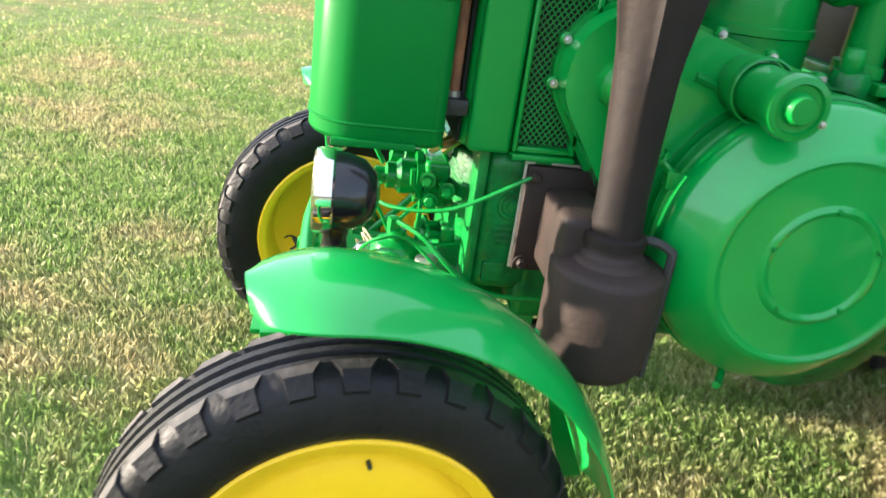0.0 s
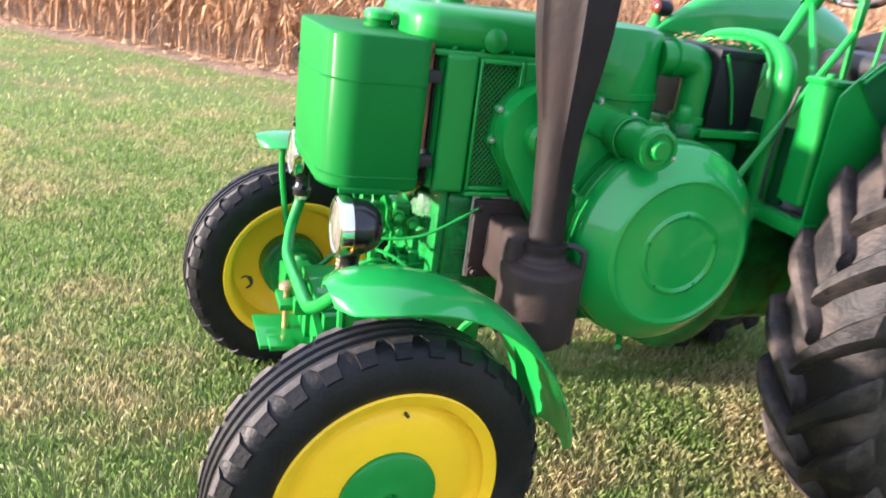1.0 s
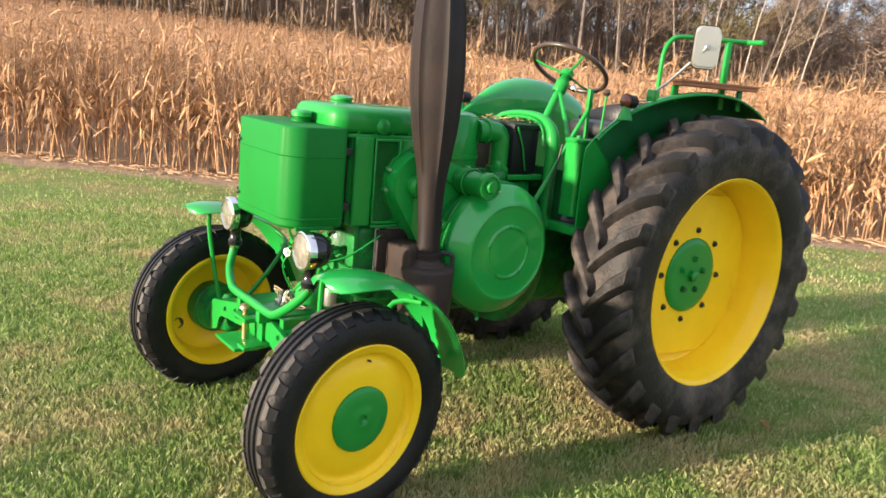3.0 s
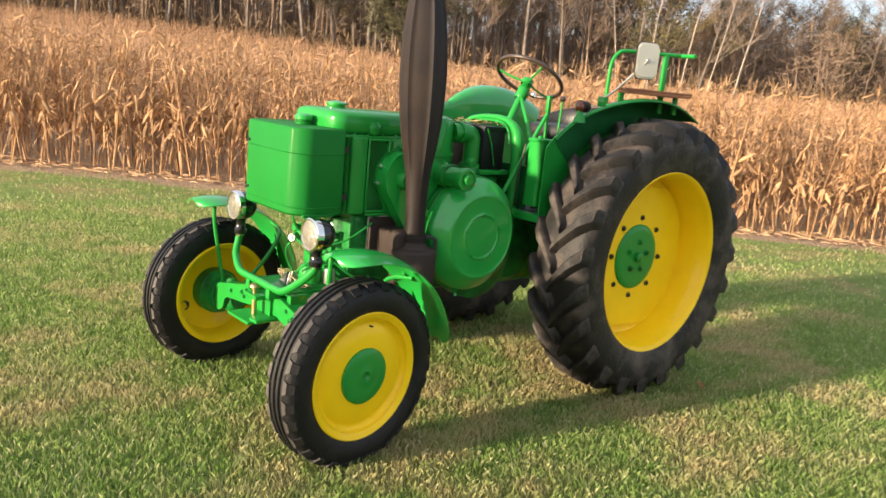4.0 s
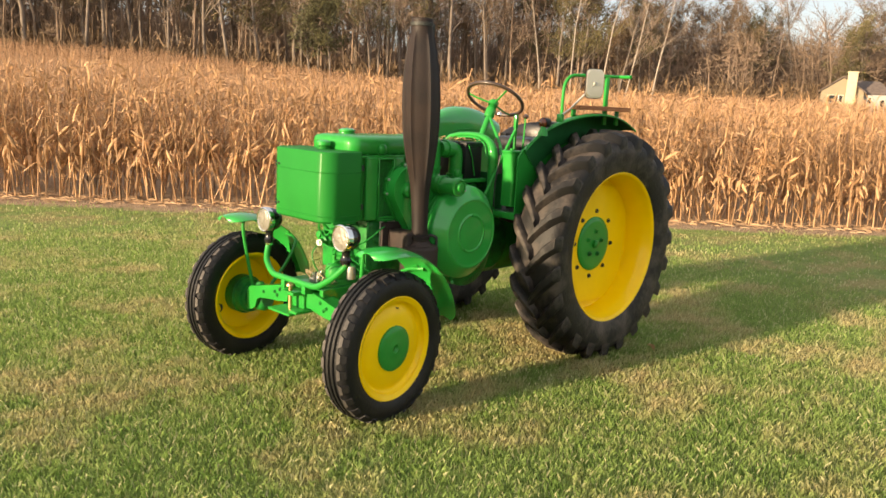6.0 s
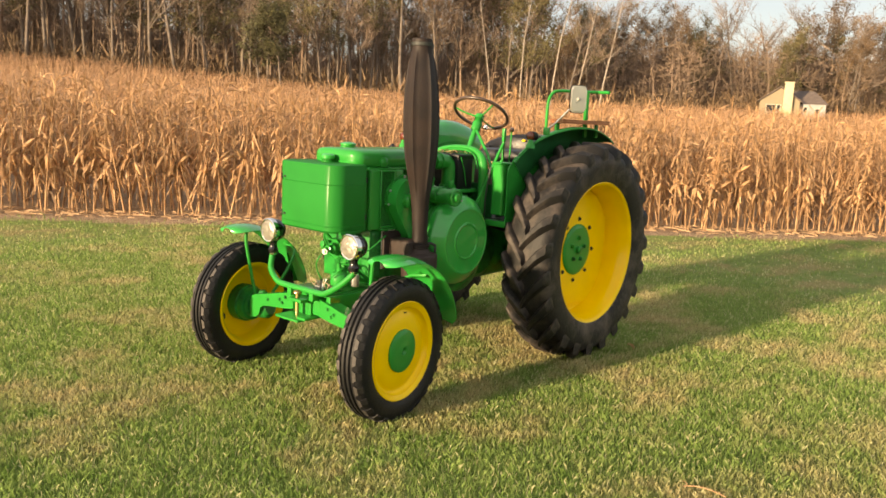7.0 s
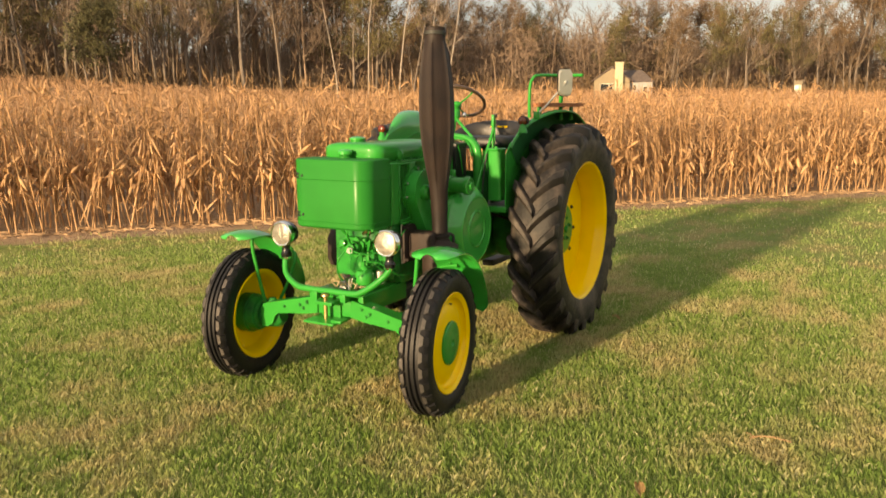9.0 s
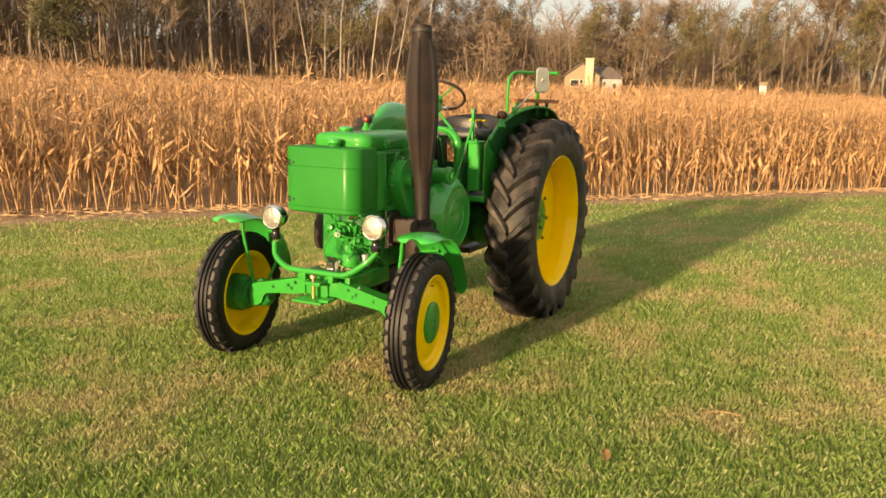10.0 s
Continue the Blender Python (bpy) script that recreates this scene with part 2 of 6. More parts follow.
# ----- wheels: built with their axle along local y, outer face towards -y -----
def shoulder_block(side):
    bm = bmesh.new()
    q = [(0.4050, side * 0.042, -0.0340), (0.4050, side * 0.042, 0.0340), (0.4025, side * 0.063, 0.0215), (0.4025, side * 0.063, -0.0215), (0.378, side * 0.0855, 0.0175), (0.378, side * 0.0855, -0.0175)]
    top = [bm.verts.new((r, tt, h)) for r, h, tt in q]
    low = [bm.verts.new((r - 0.016, tt * 1.15, h - side * 0.008)) for r, h, tt in q]
    for f in ((0, 1, 2, 3), (3, 2, 4, 5)):
        bm.faces.new([top[i] for i in f])
    loop = (0, 1, 2, 4, 5, 3)
    for i in range(6):
        j = (i + 1) % 6
        bm.faces.new((top[loop[i]], low[loop[i]], low[loop[j]], top[loop[j]]))
    bmesh.ops.recalc_face_normals(bm, faces=bm.faces)
    me = bpy.data.meshes.new("tread_block")
    bm.to_mesh(me)
    bm.free()
    me.materials.append(RUBBER)
    me.materials.append(WORN)
    me.polygons[0].material_index = 1
    return me


def tread_lug(side, lead):
    """One bar of the rear tread, running from the middle out and back to the shoulder."""
    prof_h = [0.0, 0.06, 0.115, 0.146, 0.163, 0.172]
    prof_r = [0.738, 0.736, 0.727, 0.714, 0.695, 0.662]
    bm = bmesh.new()
    rows_ = []
    for i in range(8):
        s = i / 7
        h = -0.012 + s * 0.181
        base = float(np.interp(h, prof_h, prof_r)) if h > 0 else 0.738
        top = 0.782 - 0.004 * s - 0.030 * max(0, s - 0.72) / 0.28
        aa = -lead * 0.27 * s ** 0.85
        half = 0.021 + 0.016 * s
        rows_.append([(base - 0.006, h, aa - (half + 0.022) / 0.76), (top - 0.010, h, aa - (half + 0.004) / 0.76), (top, h, aa - (half - 0.008) / 0.76), (top, h, aa + (half - 0.008) / 0.76), (top - 0.010, h, aa + (half + 0.004) / 0.76), (base - 0.006, h, aa + (half + 0.022) / 0.76)])
    last = rows_[-1]
    rows_.append([(0.650, 0.170, last[0][2] + 0.006), (0.688, 0.176, last[1][2] + 0.004), (0.691, 0.1765, last[2][2] + 0.003), (0.691, 0.1765, last[3][2] - 0.003), (0.688, 0.176, last[4][2] - 0.004), (0.650, 0.170, last[5][2] - 0.006)])
    vs = [[bm.verts.new((r * math.cos(a), r * math.sin(a), side * h)) for r, h, a in row] for row in rows_]
    for p, q in zip(vs, vs[1:]):
        for i in range(5):
            bm.faces.new((p[i], p[i + 1], q[i + 1], q[i]))
    bm.faces.new(vs[0])
    bm.faces.new(list(reversed(vs[-1])))
    bmesh.ops.recalc_face_normals(bm, faces=bm.faces)
    me = bpy.data.meshes.new("tread_lug")
    bm.to_mesh(me)
    bm.free()
    me.materials.append(DUSTY)
    me.shade_smooth()
    me.set_sharp_from_angle(angle=radians(35))
    return me


BLOCKS = {1: shoulder_block(1), -1: shoulder_block(-1)}
def front_wheel(name, m, label):
    w = 0.088
    rot = m @ pose(0, 0, 0, 90, 0, 0)
    # disc: h is outwards
    disc = [(0.0, 0.060), (0.09, 0.060), (0.128, 0.058), (0.150, 0.057), (0.192, 0.053), (0.214, 0.043), (0.226, 0.038), (0.234, 0.040), (0.245, 0.050), (0.250, 0.066), (0.262, 0.072), (0.276, 0.078), (0.281, 0.074), (0.281, 0.064), (0.268, 0.058), (0.262, 0.04), (0.255, -0.04), (0.268, -0.058), (0.281, -0.064), (0.281, -0.076), (0.276, -0.080), (0.262, -0.076), (0.250, -0.066), (0.238, -0.02), (0.225, 0.022), (0.19, 0.040), (0.0, 0.046)]
    wheel = part(name, lathe(disc, 56, rot), YELLOW, tractor, label)
    tread = [(0.268, 0.060), (0.283, 0.075), (0.300, 0.083), (0.325, 0.0885), (0.352, 0.087), (0.373, 0.080), (0.387, 0.072), (0.395, 0.062), (0.399, 0.052)]
    for r in (0.034, 0.004, -0.026):
        tread += [(0.404, r + 0.010), (0.404, r - 0.004), (0.391, r - 0.008), (0.391, r - 0.014)]
    tread += [(0.400, -0.052), (0.395, -0.062), (0.387, -0.072), (0.373, -0.080), (0.352, -0.087), (0.325, -0.0885), (0.300, -0.083), (0.283, -0.075), (0.268, -0.060)]
    part("tyre", lathe(tread, 72, rot), RUBBER, wheel, "black ribbed front tyre", 30)
    for side in (1, -1):
        for k in range(30):
            ob = new("tread_block", BLOCKS[side])
            ob.matrix_basis = rot @ Matrix.Rotation(2 * math.pi * (k + 0.25 * side) / 30, 4, "Z")
            ob.parent = wheel
    part("hub", lathe([(0.0, 0.062), (0.013, 0.063), (0.018, 0.070), (0.022, 0.077), (0.032, 0.078), (0.038, 0.075), (0.070, 0.075), (0.112, 0.073), (0.121, 0.067), (0.122, 0.052)], 40, rot), GREEN, wheel, "flat green hub cover")
    part("rim_seam", lathe([(0.246, 0.055), (0.2495, 0.058), (0.247, 0.062)], 56, rot), YELLOW, wheel)
    # valve with its worn patch
    bm = tube([rot @ Vector((0.0, 0.212, 0.036)), rot @ Vector((0.0, 0.214, 0.060))], 0.0042, 8)
    part("valve", bm, DARK, wheel, "small dark tyre valve")
    part("valve_recess", lathe([(0, -0.0005), (0.020, -0.0005), (0.024, 0.004), (0.028, 0.004)], 16, rot @ Matrix.Rotation(2.2, 4, "Z") @ Matrix.Translation((0.185, 0, 0.0400)) @ pose(0, 0, 0, 180, 0, 0)), WORN, wheel)
    # inner brake drum and hub
    inner = lathe([(0.0, -0.15), (0.030, -0.15), (0.034, -0.135), (0.050, -0.13), (0.056, -0.112), (0.082, -0.106), (0.086, -0.085), (0.104, -0.080), (0.109, -0.065), (0.111, -0.035), (0.122, -0.03), (0.122, 0.044)], 40, rot)
    part("hub_drum", inner, CAST, wheel, "green cast hub drum")
    return wheel


def rear_wheel(name, m, label, outer=-1):
    rot = m @ pose(0, 0, 0, 90, 0, 0)
    d = -0.035                                  # disc's distance outwards of the middle
    o = 0.150                                   # rim flange
    rim = [(0.380, d - 0.02), (0.430, d - 0.02), (0.452, d - 0.01), (0.462, 0.05), (0.468, 0.085), (0.480, 0.105), (0.484, 0.128), (0.494, 0.143), (0.506, o), (0.512, o - 0.004), (0.513, o - 0.016), (0.502, 0.125), (0.49, 0.09), (0.48, 0.0), (0.49, -0.09), (0.502, -0.125), (0.513, -o + 0.016), (0.512, -o + 0.004), (0.506, -o), (0.494, -0.143), (0.484, -0.128), (0.470, -0.09), (0.462, -0.02), (0.44, d - 0.05), (0.380, d - 0.05)]
    wheel = part(name, lathe(rim, 72, rot, closed=True), YELLOW, tractor, label)
    # disc with flattened sides
    poly = []
    for k in range(96):
        a = 2 * math.pi * k / 96
        q = (a + math.pi / 4) % (math.pi / 2) - math.pi / 4
        poly.append((min(0.448, 0.402 / max(0.2, math.cos(q))) * math.cos(a), min(0.448, 0.402 / max(0.2, math.cos(q))) * math.sin(a)))
    bm = bmesh.new()
    front = [bm.verts.new(rot @ Vector((x, z, d))) for x, z in poly]
    back = [bm.verts.new(rot @ Vector((x, z, d - 0.012))) for x, z in poly]
    bm.faces.new(front)
    bm.faces.new(list(reversed(back)))
    for i in range(96):
        bm.faces.new((front[i], back[i], back[(i + 1) % 96], front[(i + 1) % 96]))
    part("disc", bm, YELLOW, wheel, "flat yellow wheel disc")
    part("hub", lathe([(0.0, d + 0.022), (0.022, d + 0.022), (0.026, d + 0.016), (0.150, d + 0.015), (0.178, d + 0.013), (0.187, d + 0.006), (0.187, d)], 44, rot), GREEN, wheel, "round green hub plate")
    part("axle_nut", lathe([(0.030, d + 0.012), (0.030, d + 0.036), (0.024, d + 0.040), (0, d + 0.040)], 6, rot), CAST, wheel)
    for k in range(5):
        a = 2 * math.pi * k / 5 + 0.3
        part("hub_bolt", bolt(rot @ Vector((0.085 * math.cos(a), 0.085 * math.sin(a), d + 0.017)), rot.to_3x3() @ Vector((0, 0, 1)), 0.012, 0.018), CAST, wheel)
    for k in range(8):
        a = 2 * math.pi * k / 8
        part("wheel_bolt", bolt(rot @ Vector((0.226 * math.cos(a), 0.226 * math.sin(a), d + 0.002)), rot.to_3x3() @ Vector((0, 0, 1)), 0.0105, 0.012), DARK, wheel)
    part("inner_hub", lathe([(0.0, -0.30), (0.11, -0.30), (0.12, -0.2), (0.13, -0.02), (0.2, d - 0.045), (0.38, d - 0.045)], 32, rot), CAST, wheel)
    # tyre carcass
    body = [(0.498, 0.136), (0.512, 0.150), (0.530, 0.157), (0.570, 0.166), (0.620, 0.173), (0.665, 0.172), (0.695, 0.163), (0.714, 0.146), (0.727, 0.115), (0.736, 0.06), (0.738, 0.0), (0.736, -0.06), (0.727, -0.115), (0.714, -0.146), (0.695, -0.163), (0.665, -0.172), (0.620, -0.173), (0.570, -0.166), (0.530, -0.157), (0.512, -0.150), (0.498, -0.136)]
    part("tyre", lathe(body, 90, rot), DUSTY, wheel, "large dusty lugged rear tyre", 42)
    for side in (1, -1):
        me = tread_lug(side, -outer)
        for k in range(23):
            ob = new("tread_lug", me)
            ob.matrix_basis = rot @ Matrix.Rotation(2 * math.pi * (k + 0.25 * side) / 23, 4, "Z")
            ob.parent = wheel
    return wheel


for side in (-1, 1):
    turn = pose(FX, side * FYS[side], FZ, 0, 0, STEER) @ (Matrix() if side < 0 else pose(0, 0, 0, 0, 0, 180))
    spin = Matrix.Rotation(radians(8 if side < 0 else 150), 4, "Y")
    front_wheel("front_wheel", turn @ spin, "yellow front wheel with ribbed black tyre")
    turn = pose(RX, side * RY, RZ) @ (Matrix() if side < 0 else pose(0, 0, 0, 0, 0, 180))
    rear_wheel("rear_wheel", turn @ Matrix.Rotation(radians(4), 4, "Y"), "large yellow rear wheel with lugged black tyre", outer=side)


# ----- front mudguards -----
def arc_guard(name, label, cx, cy, cz, r, a0, a1, half, crown, m, mat, tip=0.3, n=40, thick=0.004, parent=None, lip=0.0):
    """A crowned sheet-metal arc; angles from +x to +z; its front end is rounded."""
    bm = bmesh.new()
    cols = 14
    grid = [[], []]
    for s in (0, 1):
        for i in range(n + 1):
            u = i / n
            a = radians(a0 + (a1 - a0) * u)
            taper = 1.0
            if u > 1 - tip:
                taper = 0.34 + 0.66 * math.sqrt(max(0.0, 1 - ((u - (1 - tip)) / tip) ** 2))
            if u < 0.06:
                taper = 0.72 + 0.28 * math.sqrt(u / 0.06)
            row = []
            for k in range(cols + 1):
                v = -1 + 2 * k / cols
                rr = r - crown * v * v - lip * max(0, abs(v) - 0.85) / 0.15 - s * thick
                yy = half * taper * v
                row.append(bm.verts.new(m @ Vector((cx + rr * math.cos(a), cy + yy, cz + rr * math.sin(a)))))
            grid[s].append(row)
    for i in range(n):
        for k in range(cols):
            bm.faces.new((grid[0][i][k], grid[0][i + 1][k], grid[0][i + 1][k + 1], grid[0][i][k + 1]))
            bm.faces.new((grid[1][i][k], grid[1][i][k + 1], grid[1][i + 1][k + 1], grid[1][i + 1][k]))
    for i in range(n):
        for k in (0, cols):
            bm.faces.new((grid[0][i][k], grid[0][i + 1][k], grid[1][i + 1][k], grid[1][i][k]))
    for i in (0, n):
        for k in range(cols):
            bm.faces.new((grid[0][i][k], grid[0][i][k + 1], grid[1][i][k + 1], grid[1][i][k]))
    return part(name, bm, mat, parent or tractor, label, 50)


for side in (-1, 1):
    st = pose(FX, side * FYS[side], 0, 0, 0, STEER)
    g = arc_guard("front_mudguard", "curved green front mudguard", -0.045, 0, FZ, 0.535, 8, 103, 0.135, 0.032, st, GLOSSG, tip=0.15)
    inn = -side
    part("front_strut", tube([st @ Vector((-0.085, inn * 0.095, 0.90)), st @ Vector((-0.087, inn * 0.10, 0.80)), st @ Vector((-0.055, inn * 0.145, 0.50)), st @ Vector((-0.03, inn * 0.16, 0.42))], 0.011, 8, curve=3), GREEN, g)
    part("rear_strut", tube([st @ Vector((0.33, inn * 0.02, 0.758)), st @ Vector((0.30, inn * 0.15, 0.730)), st @ Vector((0.20, inn * 0.17, 0.60)), st @ Vector((0.03, inn * 0.17, 0.43))], 0.011, 8, curve=3), GREEN, g)
    part("inner_brace", slab([(0.345, 0.70), (0.385, 0.64), (0.455, 0.480), (0.415, 0.480), (0.375, 0.58)], inn * 0.03, inn * 0.034, m=st), GREEN, g)
    part("strut_bolt", bolt(st @ Vector((0.315, inn * 0.06, 0.772)), (0.6, 0, 0.8), 0.007, 0.012), GREEN, g)


# ----- front axle, pivot, lamp tube -----
ax = box(-0.065, 0.045, -0.155, 0.155, 0.475, 0.575, 0.008)
axle = part("front_axle", ax, GREEN, tractor, "flat green forged front axle beam")
for side in (-1, 1):
    bm = bmesh.new()
    prof = [(0.12, 0.582, 0.478), (0.22, 0.560, 0.462), (0.33, 0.535, 0.452), (0.42, 0.515, 0.440), (0.448, 0.509, 0.420), (0.466, 0.505, 0.372), (0.50, 0.500, 0.350), (0.535, 0.485, 0.345), (0.555, 0.460, 0.335)]
    for x0, x1 in ((-0.075, -0.058), (-0.058, 0.02)):
        rows_ = []
        for y, zt, zb in prof:
            if x0 < -0.07:
                rows_.append([(x0, y, zb), (x0, y, zt), (x1, y, zt), (x1, y, zb)])
            else:
                rows_.append([(x0, y, zb + 0.018), (x0, y, zt - 0.002), (x1, y, zt - 0.002), (x1, y, zb + 0.018)])
        vs = [[bm.verts.new((x, side * y, z)) for x, y, z in row] for row in rows_]
        for p, q in zip(vs, vs[1:]):
            for i in range(4):
                bm.faces.new((p[i], p[(i + 1) % 4], q[(i + 1) % 4], q[i]))
        bm.faces.new(vs[0])
        bm.faces.new(vs[-1])
    part("axle_arm", bm, GREEN, axle)
    for y, dz in ((0.195, 0.016), (0.250, 0.004), (0.225, -0.018), (0.370, 0.004)):
        part("axle_bolt", bolt((-0.076, side * y, 0.522 - 0.20 * (y - 0.19) + dz), (-1, 0, 0), 0.0085, 0.010), CAST, axle)
    st = pose(FX, side * FYS[side], 0, 0, 0, STEER)
    part("kingpin", lathe([(0.0, 0.512), (0.020, 0.510), (0.026, 0.502), (0.030, 0.492), (0.036, 0.482), (0.040, 0.44), (0.040, 0.355), (0.030, 0.34), (0, 0.337)], 20, pose(0, side * 0.525, 0)), CAST, axle)
    part("steering_knuckle", tube([(0.0, side * 0.440, 0.405), (0.0, side * 0.470, 0.400), (0.0, side * 0.560, FZ)], 0.062, 20, radii=[0.040, 0.066, 0.074]), CAST, axle, "rounded green steering knuckle")
    part("stub_axle", lathe([(0.036, 0.0), (0.040, 0.03), (0.050, 0.06), (0.052, 0.10)], 24, pose(0, side * 0.50, FZ, 90 if side < 0 else -90, 0, 0)), CAST, axle)
    part("steering_arm", tube([(0.0, side * 0.52, 0.46), (0.10, side * 0.49, 0.47), (0.16, side * 0.47, 0.475)], 0.014, 8, curve=3), CAST, axle)
part("tie_rod", tube([(0.15, -0.47, 0.475), (0.15, 0.47, 0.475)], 0.011, 8), GREEN, axle)
pivot = part("pivot_bracket", box(-0.155, -0.04, -0.045, 0.075, 0.555, 0.575, 0.004), GREEN, tractor, "green towing clevis with bolt")
part("clevis_plate", box(-0.215, -0.03, -0.095, 0.115, 0.458, 0.472, 0.004), GREEN, pivot)
part("clevis_cheek", box(-0.08, -0.06, -0.05, 0.08, 0.470, 0.560, 0.004), GREEN, pivot)
part("tow_pin", tube([(-0.125, 0.02, 0.435), (-0.125, 0.02, 0.605)], 0.012, 12), BRASS, pivot, "bright zinc tow pin")
part("pin_head", lathe([(0, 0.622), (0.014, 0.622), (0.025, 0.614), (0.027, 0.604), (0.020, 0.600), (0.0, 0.600)], 16, pose(-0.125, 0.02, 0)), BRASS, pivot)
part("step_angle", box(-0.19, -0.12, -0.13, -0.06, 0.470, 0.486, 0.003), GREEN, pivot)

lt = tube([(-0.040, 0.367, 0.800), (-0.045, 0.372, 0.760), (-0.070, 0.345, 0.690), (-0.095, 0.250, 0.636), (-0.100, 0.160, 0.628), (-0.100, 0.0, 0.628), (-0.100, -0.130, 0.628), (-0.096, -0.205, 0.640), (-0.072, -0.305, 0.706), (-0.045, -0.366, 0.772), (-0.040, -0.367, 0.800)], 0.0185, 12, curve=5)
lamp_tube = part("lamp_tube", lt, GREEN, tractor, "bent green lamp support tube")
for side in (-1, 1):
    part("tube_clamp", box(-0.125, -0.07, side * 0.10 - 0.018, side * 0.10 + 0.018, 0.575, 0.622, 0.004), GREEN, lamp_tube)


def headlamp(side):
    m = pose(-0.072, side * 0.367, 0.932, 0, -90, 0) @ Matrix.Scale(0.94, 4)
    body = lathe([(0.0, -0.114), (0.022, -0.112), (0.047, -0.102), (0.065, -0.082), (0.075, -0.050), (0.077, -0.016), (0.077, 0.0)], 32, m)
    lamp = part("headlamp", body, BLACK, tractor, "round black headlamp with chrome ring")
    part("chrome_ring", lathe([(0.077, -0.026), (0.081, -0.022), (0.0825, 0.0), (0.080, 0.009), (0.074, 0.013), (0.069, 0.012), (0.067, 0.006)], 32, m), CHROME, lamp, "polished chrome ring")
    part("lens", lathe([(0.069, 0.008), (0.060, 0.011), (0.045, 0.0135), (0.025, 0.0155), (0.0, 0.016)], 32, m), LENS, lamp, "fluted clear lamp glass")
    part("reflector", lathe([(0.066, 0.006), (0.05, -0.015), (0.03, -0.03), (0, -0.034)], 24, m), CHROME, lamp)
    part("lamp_foot", lathe([(0.030, 0.0), (0.032, 0.022), (0.025, 0.030), (0.023, 0.055), (0.030, 0.085)], 16, pose(-0.040, side * 0.367, 0.79)), BLACK, lamp)
    part("lamp_nut", lathe([(0.0, -0.012), (0.024, -0.012), (0.024, 0.008), (0.0, 0.008)], 6, pose(-0.040, side * 0.367, 0.79)), CHROME, lamp)


for side in (-1, 1):
    headlamp(side)

# ----- fuel tank -----
def round_rect(x0, x1, y0, y1, rf, rb, n=8):
    """Outline seen from above with front corners of radius rf and rear corners rb."""
    out = []
    for cx, cy, r, a0 in ((x0 + rf, y0 + rf, rf, 180), (x1 - rb, y0 + rb, rb, 270), (x1 - rb, y1 - rb, rb, 0), (x0 + rf, y1 - rf, rf, 90)):
        for k in range(n + 1):
            a = radians(a0 + 90 * k / n)
            out.append((cx + r * math.cos(a), cy + r * math.sin(a)))
    return out


def prism(outline, zs, insets=None, bm=None):
    """Stacks one outline at several heights, each moved in by its inset."""
    bm = bm or bmesh.new()
    cx = sum(p[0] for p in outline) / len(outline)
    cy = sum(p[1] for p in outline) / len(outline)
    wx = max(p[0] for p in outline) - cx
    wy = max(p[1] for p in outline) - cy
    rings = [[bm.verts.new((cx + (x - cx) * (1 - i / wx), cy + (y - cy) * (1 - i / wy), z)) for x, y in outline] for z, i in zip(zs, insets or [0] * len(zs))]
    for a, b in zip(rings, rings[1:]):
        for k in range(len(outline)):
            j = (k + 1) % len(outline)
            bm.faces.new((a[k], a[j], b[j], b[k]))
    bm.faces.new(list(reversed(rings[0])))
    bm.faces.new(rings[-1])
    return bm


TX0, TX1, TYH, TZ0, TZ1 = -0.105, 0.155, 0.265, 0.990, 1.382
tank = part("fuel_tank", prism(round_rect(TX0, TX1, -TYH, TYH, 0.095, 0.03, 14), [TZ0, TZ0 + 0.004, TZ0 + 0.012, TZ1 - 0.010, TZ1 - 0.003, TZ1], [0.010, 0.004, 0, 0, 0.003, 0.010]), TANKG, tractor, "boxy green fuel tank with rounded edges", 30)
for z0, z1 in ((TZ0 + 0.035, TZ0 + 0.041), (TZ1 - 0.116, TZ1 - 0.112)):
    part("seam", prism(round_rect(TX0 - 0.0025, TX1 + 0.002, -TYH - 0.0025, TYH + 0.0025, 0.096, 0.03, 14), [z0, z0 + 0.002, z1 - 0.002, z1], [0.002, 0, 0, 0.002]), TANKG, tank)
part("bottom_strip", box(-0.06, 0.10, -TYH - 0.008, -TYH + 0.01, TZ0 - 0.004, TZ0 + 0.010, 0.003), TANKG, tank)
part("filler_neck", lathe([(0.040, 0.0), (0.040, 0.012), (0.034, 0.014), (0.034, 0.022)], 24, pose(0.075, 0.0, TZ1 - 0.002)), TANKG, tank)
part("filler_cap", lathe([(0.036, 0.020), (0.042, 0.024), (0.042, 0.040), (0.034, 0.048), (0.010, 0.052), (0, 0.052)], 24, pose(0.075, 0.0, TZ1 - 0.002)), GLOSSG, tank, "green painted filler cap")
for z in (TZ0 + 0.075, TZ1 - 0.095):
    for y, dz in ((TYH - 0.040, 0.009), (TYH - 0.040, -0.009), (TYH - 0.058, 0.009), (TYH - 0.058, -0.009), (TYH - 0.090, 0.0)):
        q = 0.095 - (TYH - y)
        x = TX0 + 0.095 - math.sqrt(0.095 ** 2 - max(0.0, q) ** 2)
        part("tank_rivet", bolt((x, y, z + dz), (x - TX0 - 0.095, q, 0), 0.0055, 0.008), DARK, tank, "black rivet head")
    part("tank_bracket", box(TX1 - 0.002, TX1 + 0.045, -0.215, -0.180, z - 0.016, z + 0.016, 0.004), DARK, tank)

